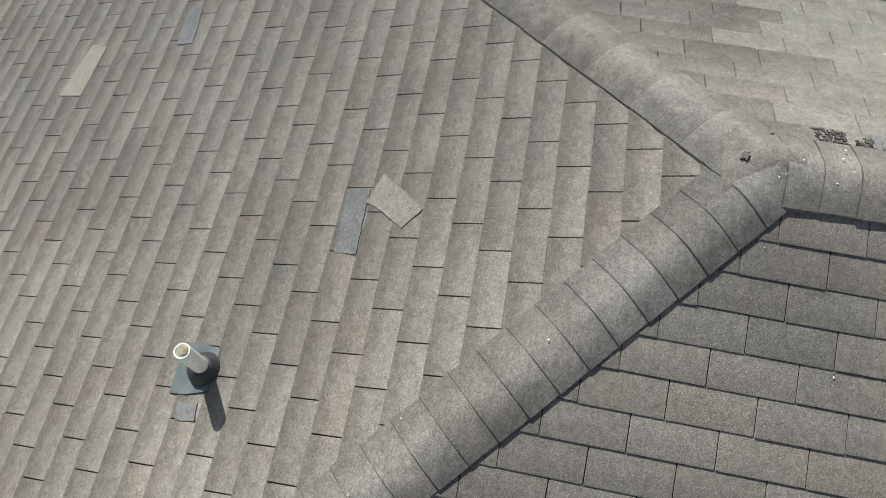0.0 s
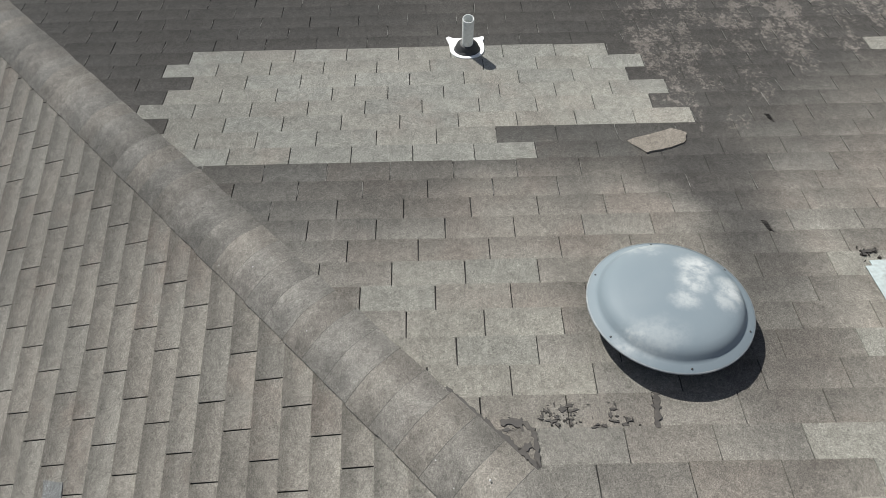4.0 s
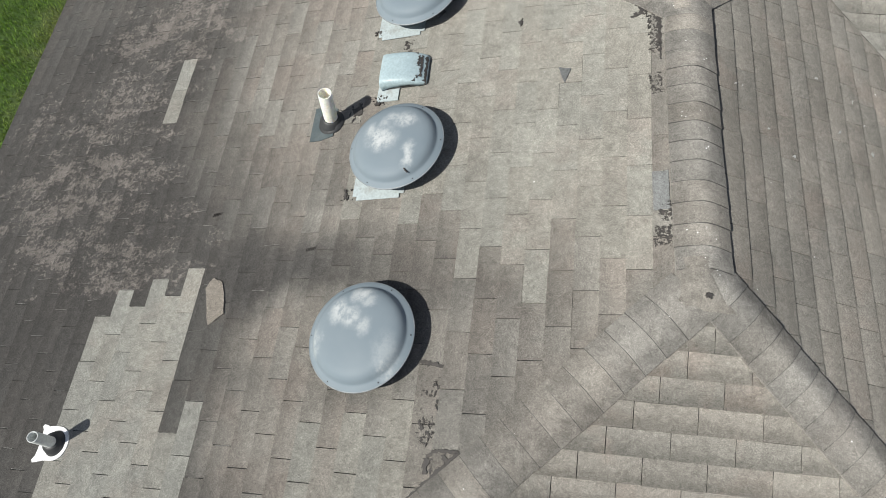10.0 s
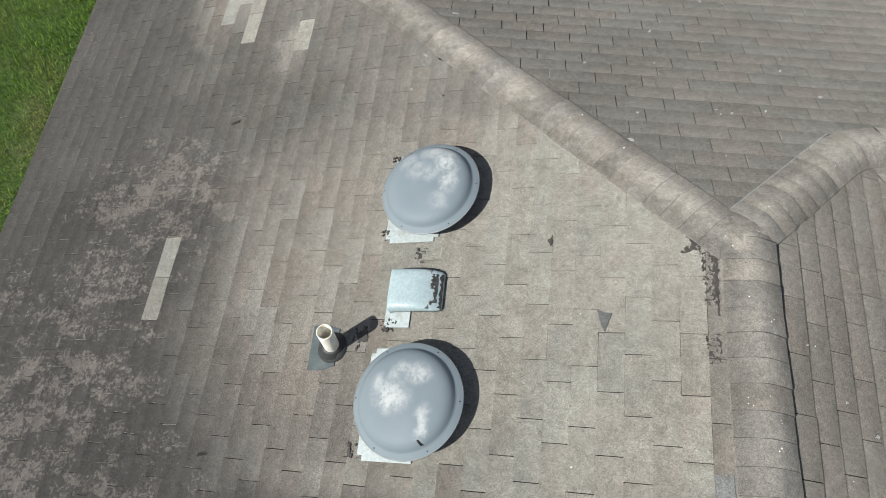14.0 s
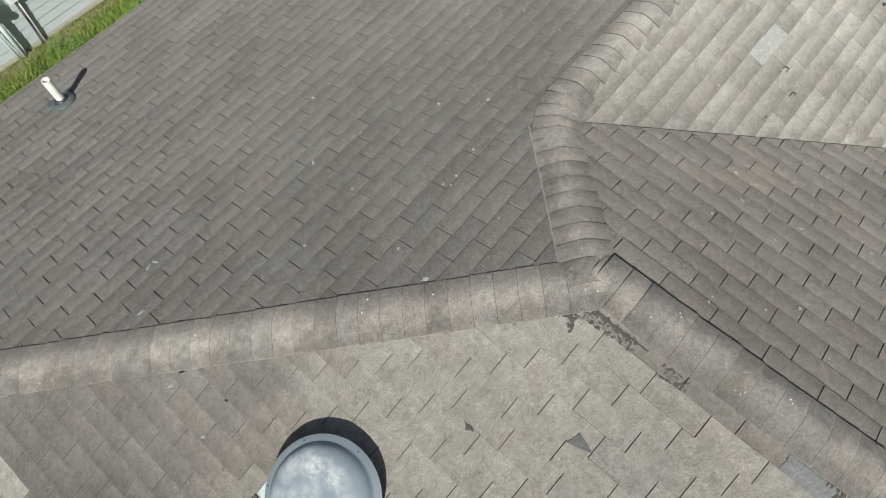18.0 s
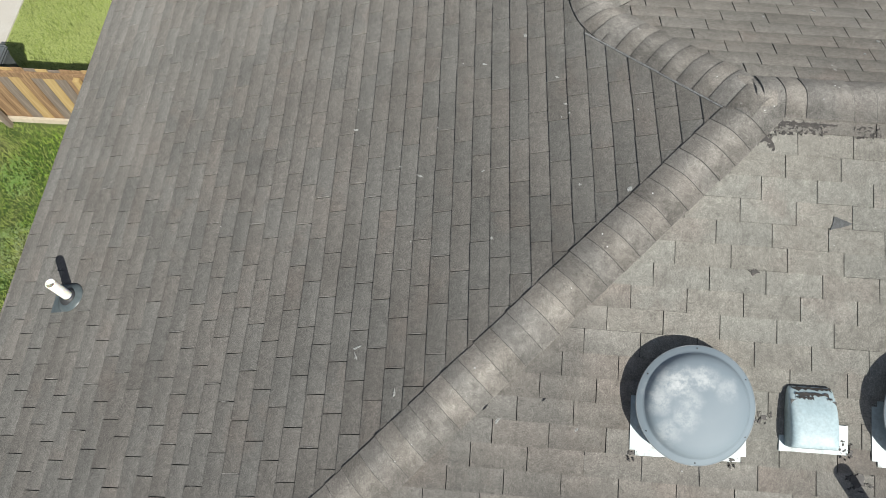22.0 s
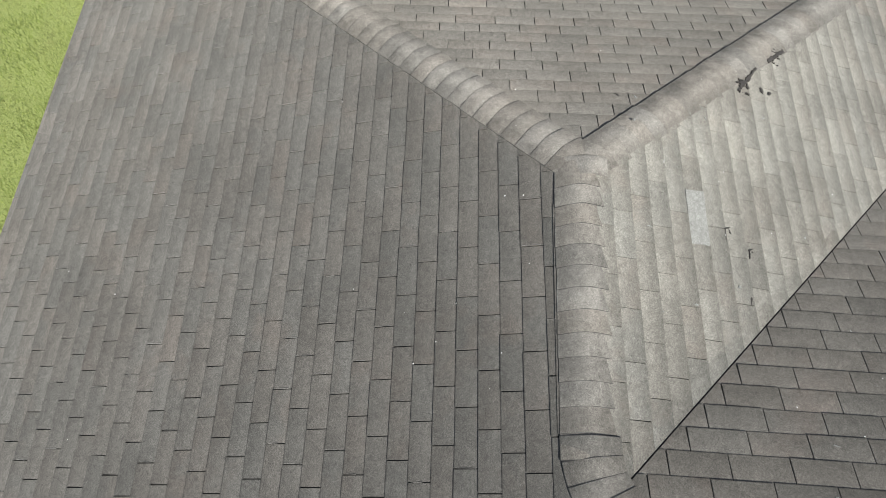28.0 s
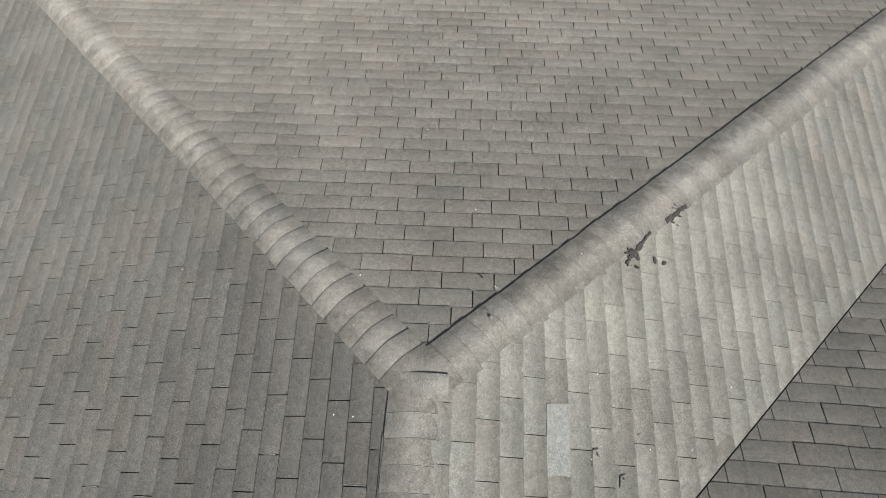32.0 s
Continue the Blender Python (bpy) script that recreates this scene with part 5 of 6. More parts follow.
tar_smear(slope_e, 2.31, 1.68, [], [(-0.008, 0.012, -0.01, 0.02, 2, 0.005)], "dark split in a bleached tab", lines=[((2.27, 1.69), (2.33, 1.684), 0.006), ((2.325, 1.69), (2.34, 1.655), 0.006)])
tar_smear(slope_e, 1.99, 1.725, [], [(-0.01, 0.01, -0.01, 0.01, 3, 0.007)], "dark split in a bleached tab", lines=[((1.965, 1.73), (2.01, 1.727), 0.006)])
tar_smear(slope_e, 3.60, 1.53, [], [(-0.06, 0.06, -0.04, 0.04, 22, 0.009)], "torn tar along the sunlit hip", 0.014, lines=[((3.60, 1.545), (3.70, 1.465), 0.030), ((3.70, 1.465), (3.80, 1.395), 0.018)])
tar_smear(slope_e, 3.95, 1.22, [], [(-0.10, 0.10, -0.03, 0.05, 16, 0.008)], "torn tar along the sunlit hip", 0.014, lines=[((3.90, 1.280), (4.05, 1.120), 0.026)])
tar_smear(slope_e, 3.605, 1.36, [], [(-0.012, 0.012, -0.03, 0.06, 5, 0.009)], "tar drips below the sunlit hip", 0.012)


def loose_shingle(sl, corners, mat, label, lift=0.008, th=0.004):
    """A scrap of shingle that lies on the slope, by its plan corners."""
    pts = [sl.uv(q) for q in corners]
    cu, cv = sum(q[0] for q in pts) / len(pts), sum(q[1] for q in pts) / len(pts)
    rnd = random.Random(label)
    out = []
    for a, b in zip(pts, pts[1:] + pts[:1]):
        for i in range(5):
            f = i / 5
            out.append((a[0] + (b[0] - a[0]) * f - cu + rnd.uniform(-0.003, 0.003), a[1] + (b[1] - a[1]) * f - cv + rnd.uniform(-0.003, 0.003)))
    if area_of(out) < 0:
        out = out[::-1]
    verts, faces = [], []
    flat_piece(verts, faces, out, (0, 0), lift - 0.006, lift + th)
    ob = raw("loose_shingle", verts, faces, [mat], uv=[(0.5, 0.4)] * len(verts))
    m = sl.M.copy()
    m.translation = sl.M @ Vector((cu, cv, 0))
    ob.matrix_basis = m
    return tagged(ob, label, "shingle scrap")


loose_shingle(slope_a, [(-2.755, -0.195), (-2.66, -0.114), (-2.69, 0.02), (-2.73, 0.10), (-2.80, 0.13), (-2.84, 0.06)], shingle_torn, "loose tan shingle scrap with a torn end")
loose_shingle(slope_c, [(0.019, -1.401), (0.197, -1.195), (0.285, -1.269), (0.20, -1.38), (0.16, -1.45)], shingle_scrap, "square beige shingle scrap stuck on the slope", 0.0078, 0.0015)
loose_shingle(slope_c, [(-1.013, -3.542), (-0.98, -3.414), (-0.605, -3.434), (-0.625, -3.614)], shingle_tan, "pale replacement tab on the hip end", 0.0075, 0.0015)
loose_shingle(slope_c, [(-1.21, -2.90), (-1.20, -2.80), (-0.92, -2.76), (-0.92, -2.87)], shingle_blue, "bare blue-grey tab on the hip end", 0.0075, 0.0015)
loose_shingle(slope_c, [(0.084, -1.555), (0.093, -1.448), (0.274, -1.446), (0.407, -1.442), (0.400, -1.538), (0.260, -1.545)], shingle_blue, "bare blue-grey tab with its granules worn off", 0.0068, 0.0012)
loose_shingle(slope_c, [(1.088, -2.050), (1.085, -1.956), (1.157, -1.946), (1.160, -2.034)], shingle_blue, "small bare blue-grey spot below a vent pipe", 0.0068, 0.0012)
loose_shingle(slope_e, [(2.652, 2.081), (2.668, 1.955), (2.298, 1.959), (2.294, 2.080)], shingle_patch, "pale bare tab on the bleached slope", 0.0068, 0.0012)
loose_shingle(slope_a, [(-0.722, 1.478), (-0.648, 1.458), (-0.683, 1.352)], shingle_slate, "triangular dark grey scrap of shingle", 0.0075, 0.003)
loose_shingle(slope_a, [(-0.215, 0.669), (-0.135, 0.672), (-0.135, 0.435), (-0.215, 0.431)], shingle_blue, "bare blue-grey tab beside the ridge", 0.006, 0.003)


def spatter(name, places, label):
    """White drops of sealant or bird lime, each a low round bead."""
    rnd = random.Random(name)
    verts, faces = [], []
    for p, n in places:
        x = n.orthogonal().normalized()
        y = n.cross(x)
        r = rnd.uniform(0.002, 0.0048)
        k = len(verts)
        ring = [p + (x * math.cos(0.785 * i) + y * math.sin(0.785 * i)) * r * rnd.uniform(0.75, 1.2) for i in range(8)]
        verts += [tuple(q) for q in ring] + [tuple(p + n * 0.004)]
        faces += [(k + i, k + (i + 1) % 8, k + 8) for i in range(8)]
    return tagged(raw(name, verts, faces, [white_lead]), label, "paint drops", kind="stuff")


rnd = random.Random(77)
drops = []
for _ in range(26):
    y = rnd.uniform(-0.1, L + 0.1)
    x = rnd.uniform(-0.09, 0.11)
    drops.append((Vector((x, y, ZR + 0.0185 + 0.034 * (1 - (x / 0.148) ** 2) - S * (math.sqrt(x * x + 0.01) - 0.0306))), Vector((S * (1 if x > 0 else -1) * 0.6, 0, 1)).normalized()))
for (tx, ty), (dx, dy), m in ((P1, (-1, -1), 9), (P1, (1, -1), 6), (P2, (-1, 1), 12), (P2, (1, 1), 5), (P4, (1, 1), 3), (P4, (1, -1), 3)):
    for _ in range(m):
        k = rnd.uniform(0.05, 2.2 if (dx, dy) != (1, 1) or m < 6 else 0.9)
        o = rnd.uniform(-0.05, 0.05)
        z = (ZR if (tx, ty) != P4 else ZR2) - S * k
        drops.append((Vector((tx + dx * k + dy * o, ty + dy * k - dx * o, z + 0.028)), Vector((dx * 0.24, dy * 0.24, 1)).normalized()))
spatter("paint_drops", drops, "small white sealant drops on the ridge caps")
drops = []
for sl, x0, x1, y0, y1, m in ((slope_a, -2.6, -0.3, 0.2, 2.6, 10), (slope_b, 0.2, 2.0, 0.0, 2.0, 12), (slope_d, -3.0, 3.5, 2.9, 6.5, 26), (slope_e, 2.0, 4.5, 0.5, 2.5, 6), (slope_f, 3.0, 5.0, 2.0, 3.6, 3)):
    for _ in range(m):
        x, y = rnd.uniform(x0, x1), rnd.uniform(y0, y1)
        drops.append((sl.at(x, y, 0.0068), sl.N))
spatter("bird_lime", drops, "scattered white specks of bird lime")

def scuffs(sl, areas, label):
    """Thin pale scrape marks and bare spots on the granules: x0, x1, y0, y1, number, size."""
    rnd = random.Random(label)
    verts, faces = [], []
    for x0, x1, y0, y1, count, size in areas:
        for _ in range(count):
            u, v = sl.uv((rnd.uniform(x0, x1), rnd.uniform(y0, y1)))
            q, st = rnd.uniform(0, 3.14), rnd.uniform(1.0, 1.9)
            o = [(a * st, b / st) for a, b in flake(rnd, size * rnd.uniform(0.4, 1.3), 11)]
            o = [(a * math.cos(q) - b * math.sin(q), a * math.sin(q) + b * math.cos(q)) for a, b in o]
            flat_piece(verts, faces, o, (u, v), 0.001, 0.0082)
    ob = raw("scuff_marks", verts, faces, [shingle_patch], uv=[(0.5, 0.4)] * len(verts))
    ob.matrix_basis = sl.M
    return tagged(ob, label, "scuff marks", kind="stuff")


scuffs(slope_d, [(-2.0, 1.0, 2.9, 4.6, 16, 0.014), (-0.6, 0.5, 2.2, 3.0, 7, 0.014)], "pale scrape marks on the charcoal shingles")
scuffs(slope_b, [(0.2, 1.5, 0.4, 1.9, 9, 0.011)], "small pale scrape marks on the back slope")
scuffs(slope_e, [(1.8, 3.4, 1.2, 2.4, 12, 0.010)], "white scrape marks on the bleached shingles")

# ---- fascia boards and gutter corner ----
def fascia(name, a, b, z, out):
    bm = bmesh.new()
    x0, x1, y0, y1 = min(a[0], b[0]), max(a[0], b[0]), min(a[1], b[1]), max(a[1], b[1])
    dx, dy = out
    box(bm, x0 + (0.002 if dx >= 0 else 0.0) - (0.02 if dx > 0 else 0), x1 + (0.02 if dx < 0 else 0), y0 - (0.02 if dy > 0 else 0), y1 + (0.02 if dy < 0 else 0), z - 0.19, z - 0.05)
    tagged(part(name, bm, trim_paint), "white painted fascia board under the eave", "trim", kind="structure")


fascia("trim_1", (-WA, -WC + 0.03), (-WA, YD - 0.03), EAVE, (-1, 0))
fascia("trim_2", (-WA + 0.03, YD), (XF - 0.03, YD), EAVE, (0, 1))
fascia("trim_3", (VALLEY[0] + 0.05, YE), (E_C[0], YE), ZEW, (0, -1))

# ---- neighbour's wall ----
NY = 10.27
house = new("neighbour_house")
house.matrix_basis = Matrix.Translation((0, NY, 0))
tagged(house, "neighbouring house with pale grey lap siding", "house")
bm = bmesh.new()
box(bm, -9, 2.6, 0.03, 6, 0.05, 2.75)
part("wall", bm, siding_paint, house)
bm = bmesh.new()
box(bm, -9, 2.6, 0.015, 5.9, -0.1, 0.085)
part("foundation", bm, concrete, house, "pale concrete footing")
bm = bmesh.new()
vs = [bm.verts.new(q) for q in ((-9.3, -0.1, 2.7), (2.9, -0.1, 2.7), (2.9, 6.2, 2.7), (-9.3, 6.2, 2.7), (-6.3, 3.0, 3.7), (-0.1, 3.0, 3.7))]
for f in ((0, 1, 5, 4), (1, 2, 5), (2, 3, 4, 5), (3, 0, 4), (3, 2, 1, 0)):
    bm.faces.new([vs[k] for k in f])
part("roof", bm, felt, house, "dark hip roof")
for i in range(19):
    bm = bmesh.new()
    z = 0.07 + i * 0.14
    vs = [bm.verts.new(q) for q in ((-9, 0.028, z + 0.142), (-9, 0.016, z), (-9, 0.03, z), (2.6, 0.028, z + 0.142), (2.6, 0.016, z), (2.6, 0.03, z))]
    for f in ((0, 1, 4, 3), (1, 2, 5, 4), (0, 2, 1), (3, 4, 5)):
        bm.faces.new([vs[k] for k in f])
    bmesh.ops.recalc_face_normals(bm, faces=bm.faces)
    part("siding_board", bm, siding_paint, house)
for x, i in ((-3.1, 3), (-1.7, 1), (-2.6, 6), (-0.2, 2), (-1.3, 5), (0.4, 4)):
    bm = bmesh.new()
    box(bm, x, x + 0.004, 0.003, 0.02, 0.075 + i * 0.14, 0.205 + i * 0.14)
    part("butt_joint", bm, dark_mesh, house)

meter = new("electric_meter")
meter.matrix_basis = Matrix.Translation((-0.585, NY + 0.002, 0.95))
tagged(meter, "pale green-grey electric meter box with conduits on the siding", "electric meter")
part("box", box(bmesh.new(), -0.10, 0.10, -0.13, 0.004, -0.16, 0.17, 0.008), meter_paint, meter)
part("cover", box(bmesh.new(), -0.085, 0.085, -0.142, -0.128, -0.15, 0.05, 0.004), meter_paint, meter)
part("dial_ring", turned([(0.060, 0.0), (0.070, 0.006), (0.070, 0.020), (0.060, 0.026), (0.057, 0.018), (0.060, 0.0)], 28), meter_paint, meter, "raised ring round the dial", pose(0, -0.14, -0.05, 90, 0, 0), smooth=True)
part("dial_plate", turned([(0.0, 0.0545), (0.030, 0.0535), (0.031, 0.051)], 20), dark_mesh, meter, "dark dial plate", pose(0.006, -0.14, -0.045, 90, 0, 0))
part("dial", turned([(0.0, 0.053), (0.045, 0.051), (0.055, 0.044), (0.058, 0.0)], 28), plain("meter_glass", (0.55, 0.60, 0.60), 0.15), meter, "round meter dial", pose(0, -0.14, -0.05, 90, 0, 0), smooth=True)
part("rating_plate", box(bmesh.new(), -0.06, 0.03, -0.146, -0.140, 0.08, 0.11), white_lead, meter, "pale plate")
part("conduit", tube([(0.05, -0.06, -0.16), (0.055, -0.06, -0.5), (0.06, -0.06, -1.04)], 0.032, 14), meter_paint, meter, "thick grey-green conduit", smooth=True)
part("thin_conduit", tube([(-0.05, -0.04, -0.16), (-0.03, -0.03, -0.6), (0.0, -0.03, -1.04)], 0.014, 10), meter_paint, meter, smooth=True)
part("side_conduit", tube([(-0.07, -0.07, -0.12), (-0.085, -0.06, -0.155), (-0.13, -0.05, -0.16), (-0.6, -0.04, -0.09), (-1.4, -0.035, 0.02), (-2.2, -0.035, 0.13)], 0.018, 10), plain("grey_conduit", (0.32, 0.36, 0.37), 0.45), meter, "thin grey conduit", smooth=True)
for i in range(3):
    part("strap", box(bmesh.new(), -0.30 - 0.5 * i, -0.28 - 0.5 * i, -0.068, 0.0, -0.18 + 0.07 * i, -0.09 + 0.07 * i), steel, meter)
cable = new("cable_box")
cable.matrix_basis = Matrix.Translation((-0.170, NY + 0.002, 0.890))
tagged(cable, "white plastic cable box with dark cables down the wall", "utility box")
part("box", box(bmesh.new(), -0.085, 0.085, -0.075, 0.004, -0.10, 0.11, 0.012), white_lead, cable)
for i in range(3):
    part("cable", tube([(-0.02 + 0.02 * i, -0.03, -0.1), (-0.025 + 0.018 * i, -0.02, -0.5), (-0.06 + 0.025 * i, -0.03, -0.97)], 0.008, 8), (rubber, rubber, pvc)[i], cable, smooth=True)
for x, z in ((-2.0, 0.30), (-3.05, 0.80)):
    ob = part("vent_cover", box(bmesh.new(), -0.055, 0.055, -0.035, 0.004, -0.05, 0.05, 0.006), white_lead, m=Matrix.Translation((x, NY + 0.002, z)))
    tagged(ob, "small white plastic cover on the siding", "wall vent", "small covers on the siding")
tap = new("garden_tap")
tap.matrix_basis = Matrix.Translation((-3.8, NY + 0.002, 0.35))
tagged(tap, "small metal garden tap on the siding", "tap")
part("spout", tube([(0, 0.0, 0), (0, -0.06, 0), (0, -0.085, -0.02), (0, -0.09, -0.06)], 0.012, 10), steel, tap, smooth=True)
part("wheel", turned([(0, 0.01), (0.025, 0.01), (0.028, 0.0), (0, 0.0)], 16), steel, tap, m=Matrix.Translation((0, -0.055, 0.03)))


# ---- fences ----
def fence(x0, y0, x1, y1, height, rails_side, label, seed, posts=None, pale_foot=False, pitch=0.0965):
    """Upright boards on two rails between posts; rails_side: +1 or -1 across the run."""
    rnd = random.Random(seed)
    d = Vector((x1 - x0, y1 - y0, 0))
    length = d.length
    d.normalize()
    c = Vector((-d.y, d.x, 0))
    root = new("wooden_fence")
    m = Matrix((d, c, (0, 0, 1))).transposed().to_4x4()
    m.translation = (x0, y0, 0)
    root.matrix_basis = m
    tagged(root, label, "fence")
    me = mesh_of("board", box(bmesh.new(), 0, pitch - 0.0045, -0.008, 0.008, 0.03, height, 0.003), cedar)
    k = 0.0
    while k < length:
        ob = new("board", me)
        ob.parent = root
        ob.matrix_basis = Matrix.Translation((k, rnd.uniform(-0.003, 0.003), rnd.uniform(-0.012, 0.012))) @ pose(0, 0, 0, 0, rnd.uniform(-0.5, 0.5), 0)
        k += pitch
    s = rails_side
    for z in (0.22, height - 0.12):
        low = pale_foot and z < 0.5
        part("rail", box(bmesh.new(), 0, length, min(s * 0.012, s * 0.05), max(s * 0.012, s * 0.05), z - (0.17 if low else 0), z + (-0.08 if low else 0.085), 0.004), pale_timber if low else cedar, root, "pale new rail" if low else "")
    for k in posts or [i * 2.1 for i in range(int(length / 2.1) + 1)]:
        part("post", box(bmesh.new(), k, k + 0.075, min(s * 0.054, s * 0.115), max(s * 0.054, s * 0.115), -0.05, height - 0.05, 0.005), cedar, root)
    if pale_foot:
        k, z0, z1 = length - 0.60, 0.06, 0.68
        part("brace", tube([(k, s * 0.06, z0), (k + 0.42, s * 0.06, z1)], 0.022, 4), pale_timber, root, "pale diagonal brace")
    return root


fence(-12.5, 7.10, -4.85, 7.10, 1.2, 1, "weathered cedar board fence beside the house, boards facing out", 11)
fence(2.36, 6.7, 2.36, NY, 1.12, 1, "patched cedar board fence, some boards yellow and new", 12, [0.0, 1.45, 2.86], True, 0.142)
bm = bmesh.new()
box(bm, 3.4, 60, NY - 0.12, NY + 1.5, -0.05, 0.02)
tagged(part("pavement", bm, concrete), "pale concrete path beyond the lawn", "path", kind="structure")


# ---- hose and bin ----
hose = new("garden_hose")
hose.matrix_basis = Matrix.Translation((1.66, NY, 0.83))
tagged(hose, "coiled grey garden hose on a wall hanger", "hose")
rnd = random.Random(31)
hose_grey = plain("grey_hose_rubber", (0.30, 0.31, 0.31), 0.5, wear=(0.5, 0.5, 0.5), amount=0.4)
part("hanger", turned([(0.0, 0.02), (0.06, 0.018), (0.07, 0.0), (0.05, -0.10), (0.0, -0.10)], 24), white_lead, hose, "white round hanger", pose(0, -0.11, 0, 90, 0, 0), smooth=True)
for i in range(11):
    r0, off, drop = 0.12 + 0.010 * i + rnd.uniform(-0.006, 0.006), rnd.uniform(-0.10, -0.03), 0.02 + 0.006 * i
    loop = [(r0 * math.sin(q * 0.2244 + i), off + 0.01 * math.sin(q * 0.9), r0 * 1.06 * math.cos(q * 0.2244 + i) - drop) for q in range(29)]
    part("hose_loop", tube(loop, 0.0095, 8), (hose_grey, hose_grey, rubber)[i % 3], hose, smooth=True)
part("hose_end", tube([(-0.19, -0.05, -0.05), (-0.21, -0.06, -0.30), (-0.25, -0.07, -0.50), (-0.30, -0.10, -0.61), (-0.16, -0.16, -0.68), (0.02, -0.2, -0.76)], 0.0095, 8), rubber, hose, smooth=True)
part("hose_end", tube([(0.16, -0.08, -0.10), (0.24, -0.12, -0.30), (0.27, -0.18, -0.55), (0.22, -0.24, -0.78)], 0.0095, 8), hose_grey, hose, smooth=True)

bin_grey = plain("grey_bin_plastic", (0.10, 0.11, 0.115), 0.5, wear=(0.16, 0.17, 0.175), amount=0.4)
wheelie = new("wheeled_bin")
wheelie.matrix_basis = Matrix.Translation((2.70, 9.54, 0)) @ Matrix.Diagonal((0.74, 0.8, 0.9, 1))
tagged(wheelie, "dark grey wheeled rubbish bin with a closed lid behind the fence", "bin")
bm = bmesh.new()
rings = [[bm.verts.new((x * w, y * d, z)) for x, y in ((-1, -1), (1, -1), (1, 1), (-1, 1))] for w, d, z in ((0.18, 0.17, 0.06), (0.225, 0.215, 0.86), (0.24, 0.23, 0.87), (0.24, 0.23, 0.91))]
for a, b in zip(rings, rings[1:]):
    for i in range(4):
        bm.faces.new([a[i], a[(i + 1) % 4], b[(i + 1) % 4], b[i]])
bm.faces.new(rings[0][::-1])
bm.faces.new(rings[-1])
bmesh.ops.bevel(bm, geom=list(bm.edges), offset=0.012, segments=2, affect="EDGES")
part("body", bm, bin_grey, wheelie)
part("lid", box(bmesh.new(), -0.25, 0.25, -0.24, 0.24, 0.914, 0.965, 0.02), bin_grey, wheelie, "grey ribbed lid")
part("handle", tube([(0.27, -0.2, 0.90), (0.29, -0.18, 0.93), (0.29, 0.18, 0.93), (0.27, 0.2, 0.90)], 0.014, 8), bin_grey, wheelie)
for y in (-0.2, 0.2):
    part("wheel", turned([(0.0, -0.02), (0.08, -0.02), (0.1, -0.012), (0.1, 0.012), (0.08, 0.02), (0.0, 0.02)], 24), rubber, wheelie, m=pose(0.19, y, 0.1, 90, 0, 0))


# ---- grass ----
def grass(name, areas, label, seed, mat=None):
    """Bent two-part blades, by area: x0, x1, y0, y1, number, least and most height."""
    rng = np.random.default_rng(seed)
    vs, fs, k = [], [], 0
    for x0, x1, y0, y1, count, h0, h1 in areas:
        x, y = rng.uniform(x0, x1, count), rng.uniform(y0, y1, count)
        clump = 0.6 + 0.4 * np.sin(x * 5.1 + 1.3 * np.sin(y * 3.3)) * np.sin(y * 4.3 + np.sin(x * 2.7))
        h = rng.uniform(h0, h1, count) * (0.55 + 0.75 * clump)
        a, lean, w = rng.uniform(0, 6.283, count), rng.uniform(0.15, 0.9, count), rng.uniform(0.0025, 0.0052, count) * (1 + h * 2)
        ca, sa = np.cos(a), np.sin(a)
        px, py = -sa * w, ca * w
        mid, tip = 0.45 * lean * h, 1.05 * lean * h
        rows = [(x - px, y - py, 0 * h), (x + px, y + py, 0 * h), (x + ca * mid + px * 0.8, y + sa * mid + py * 0.8, h * 0.6), (x + ca * mid - px * 0.8, y + sa * mid - py * 0.8, h * 0.6), (x + ca * tip, y + sa * tip, h * (1.05 - 0.45 * lean))]
        vs.append(np.stack([np.stack(r, 1) for r in rows], 1).reshape(-1, 3))
        b = k + 5 * np.arange(count)
        fs += [(int(q), int(q) + 1, int(q) + 2, int(q) + 3) for q in b] + [(int(q) + 3, int(q) + 2, int(q) + 4) for q in b]
        k += 5 * count
    me = bpy.data.meshes.new(name)
    me.from_pydata(np.concatenate(vs), [], fs)
    me.materials.append(mat or blade_green)
    return tagged(new(name, me), label, "grass", kind="stuff")


def leaf_litter(name, a, b, wide, count, label):
    """Dry curled leaves strewn along a line on the lawn."""
    rnd = random.Random(name)
    verts, faces = [], []
    for _ in range(count):
        t, o = rnd.random(), rnd.gauss(0, wide * 0.5)
        x, y = a[0] + (b[0] - a[0]) * t + o * 0.86, a[1] + (b[1] - a[1]) * t - o * 0.5
        q, r, z = rnd.uniform(0, 6.28), rnd.uniform(0.006, 0.015), rnd.uniform(0.02, 0.07)
        c, d, k = math.cos(q) * r, math.sin(q) * r, len(verts)
        verts += [(x - c, y - d, z), (x - d * 0.5, y + c * 0.5, z + r * rnd.uniform(0.1, 0.6)), (x + c, y + d, z + rnd.uniform(-0.01, 0.01)), (x + d * 0.5, y - c * 0.5, z + r * rnd.uniform(0.1, 0.6))]
        faces += [(k, k + 1, k + 2), (k, k + 2, k + 3)]
    return tagged(raw(name, verts, faces, [dry_leaf]), label, "leaf litter", kind="stuff")


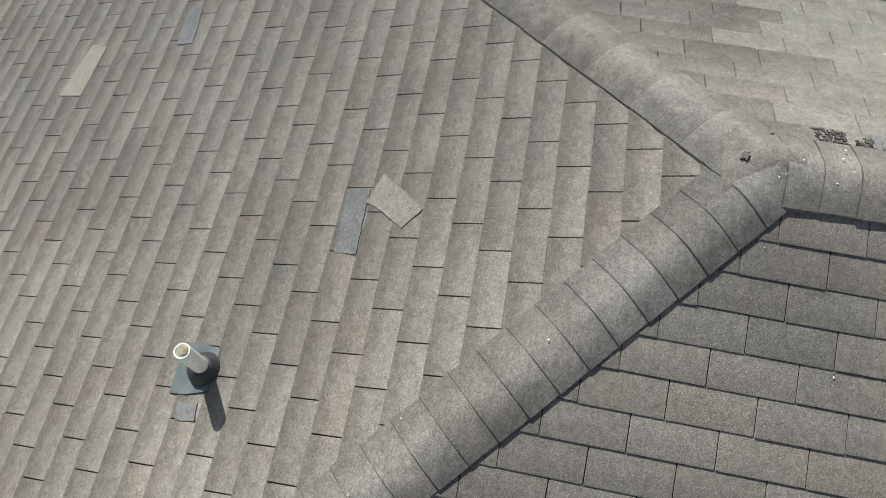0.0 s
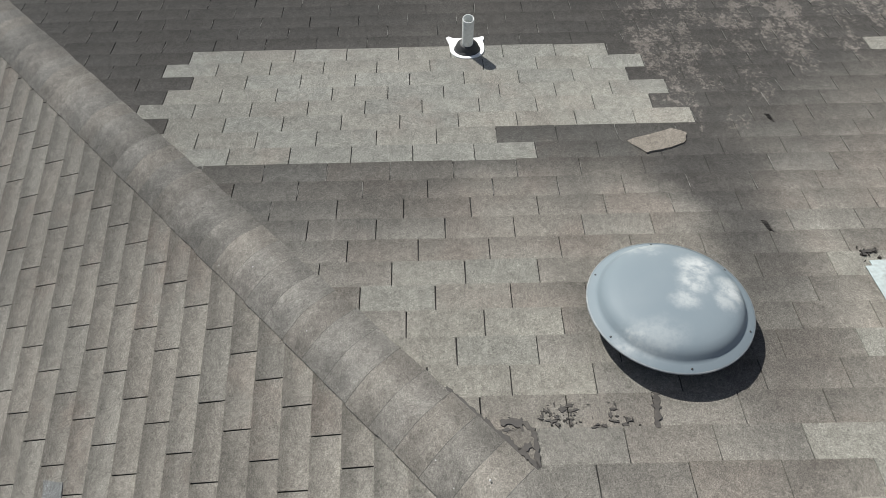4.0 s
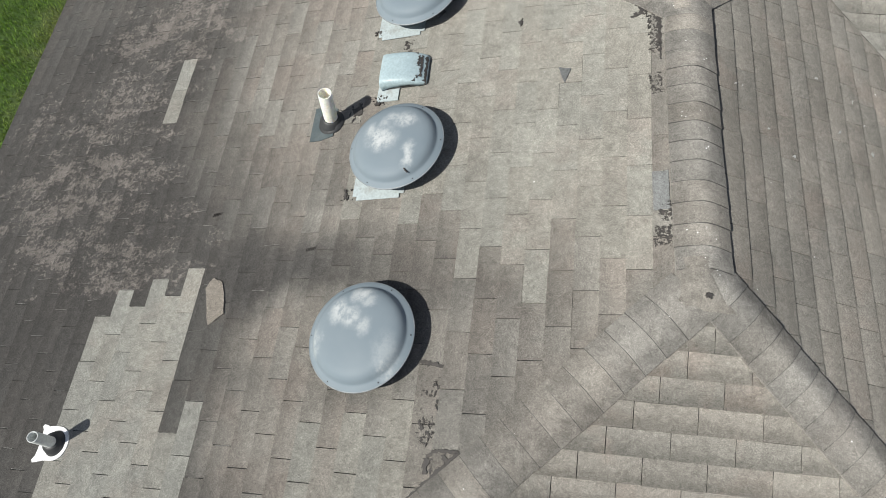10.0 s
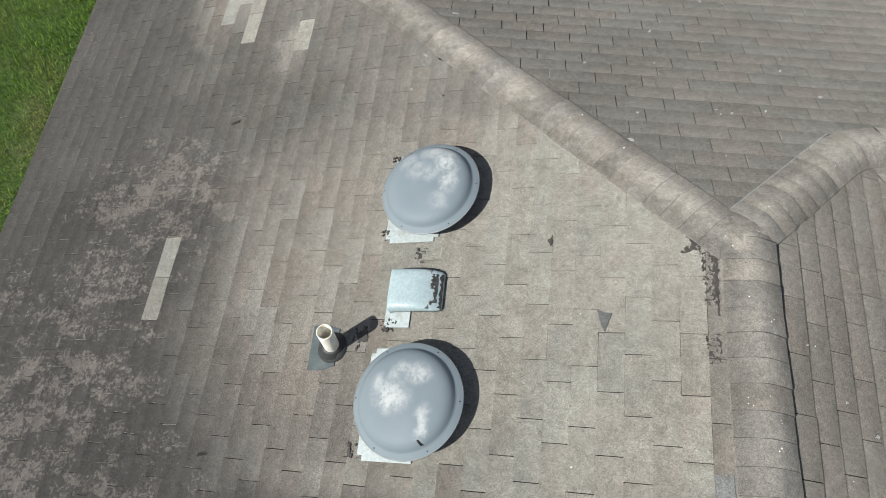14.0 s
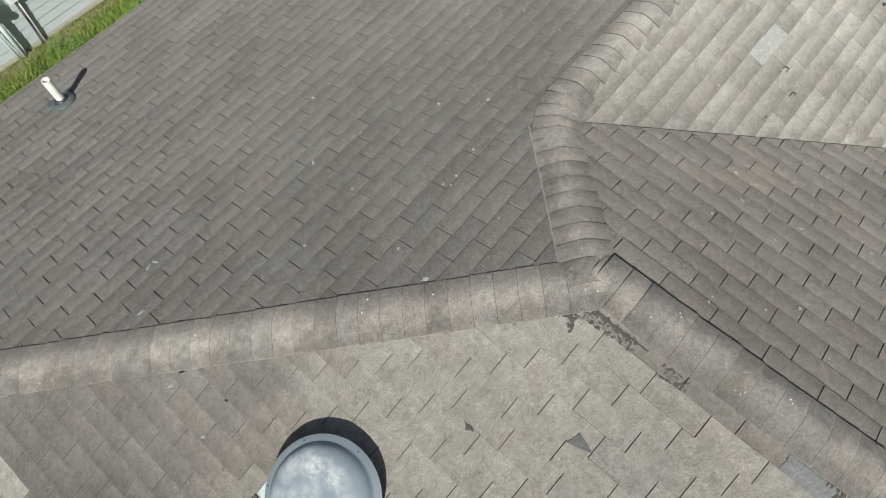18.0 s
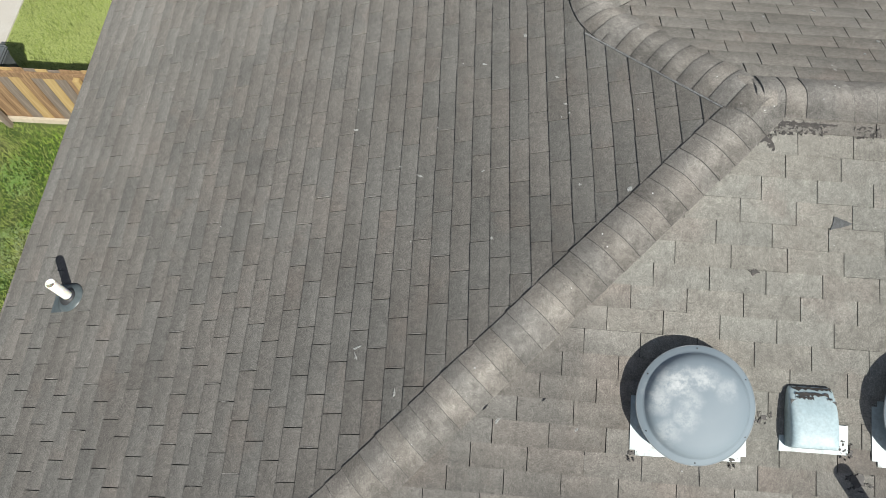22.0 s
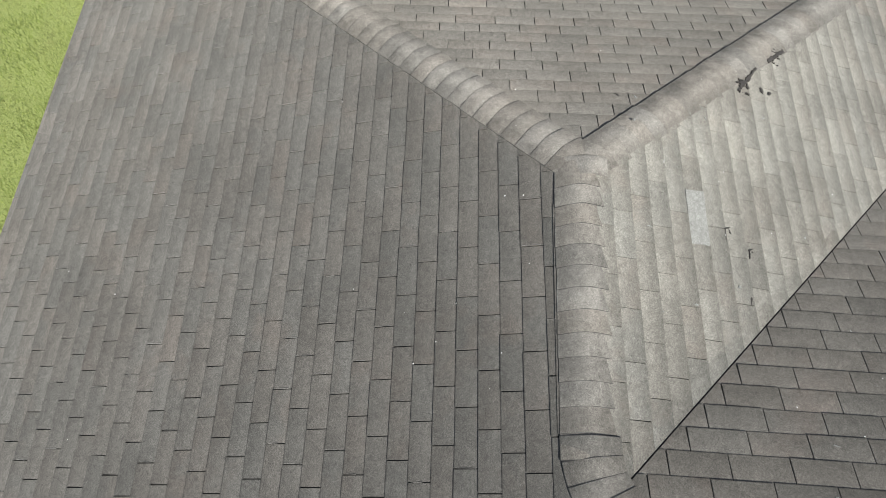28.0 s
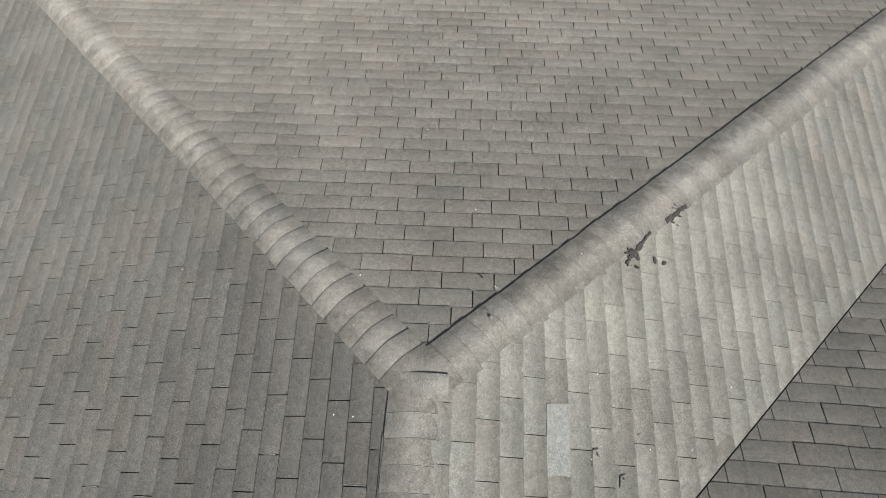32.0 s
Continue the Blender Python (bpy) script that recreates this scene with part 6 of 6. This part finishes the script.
dry_leaf = grass_material("dry_leaves", (0.40, 0.29, 0.16), (0.58, 0.48, 0.31), (0.40, 0.40, 0.20))
leaf_litter("leaf_litter", (-8.95, -1.25), (-7.95, 0.95), 0.27, 5200, "dry tan leaves strewn over the lawn")
grass("lawn_grass", [(-8.6, -5.0, -3.5, 9.5, 90000, 0.03, 0.08), (-12.5, -8.6, -3.5, 9.5, 36000, 0.03, 0.08), (4.9, 8.5, -3.0, -0.9, 9000, 0.03, 0.07)], "short green lawn grass with dry patches", 5, blade_lawn)
grass("tall_grass", [(-6.0, 2.3, 6.8, 10.02, 34000, 0.03, 0.09), (-6.0, 2.0, 9.5, 10.05, 1800, 0.06, 0.15), (-6.0, 2.3, 10.0, 10.265, 4200, 0.03, 0.08)], "long unmown grass and weeds between the houses", 6)
grass("dry_lawn_grass", [(2.5, 9.5, 6.9, 10.12, 42000, 0.025, 0.06)], "sun-dried pale green lawn beyond the fence", 7, blade_dry)
grass("dry_weeds", [(-6.0, 2.3, 6.8, 10.16, 34000, 0.035, 0.09), (-6.0, 2.3, 9.85, 10.265, 7000, 0.03, 0.09)], "dry yellowing weeds along the neighbouring wall", 8, blade_dry)
leaf_litter("dry_debris", (-3.0, 10.13), (2.2, 10.12), 0.17, 3800, "tan dry debris along the foot of the neighbouring wall")


def weed_clump(x, y, size, seed):
    """A low broad-leaved weed: a rosette of short stalks with many small leaves."""
    rnd = random.Random(seed)
    verts, faces = [], []
    for _ in range(int(260 * size)):
        q, r = rnd.uniform(0, 6.28), 0.26 * size * math.sqrt(rnd.random())
        px, py, pz = x + r * math.cos(q), y + r * math.sin(q), (0.05 + 0.10 * rnd.random()) * (1.25 - r / (0.3 * size)) + 0.01
        a, t, tilt = rnd.uniform(0, 6.28), rnd.uniform(0.010, 0.022), rnd.uniform(-0.4, 0.4)
        c, d, k = math.cos(a) * t, math.sin(a) * t, len(verts)
        verts += [(px - c, py - d, pz - tilt * t), (px - d * 0.55, py + c * 0.55, pz + 0.002), (px + c, py + d, pz + tilt * t), (px + d * 0.55, py - c * 0.55, pz + 0.002), (px, py, pz - 0.003)]
        faces += [(k, k + 1, k + 4), (k + 1, k + 2, k + 4), (k + 2, k + 3, k + 4), (k + 3, k, k + 4)]
    return tagged(raw("weed_clump", verts, faces, [weed_leaf]), "low broad-leaved green weed among the long grass", "weed", "weeds beside the neighbouring wall", kind="stuff")


weed_leaf = grass_material("weed_leaves", (0.19, 0.36, 0.07), (0.32, 0.47, 0.14), (0.50, 0.52, 0.32))
spread = random.Random(31)
for i in range(16):
    weed_clump(-2.6 + 0.28 * i + spread.uniform(-0.12, 0.12), spread.uniform(8.9, 10.0), spread.uniform(0.6, 1.15), 40 + i)
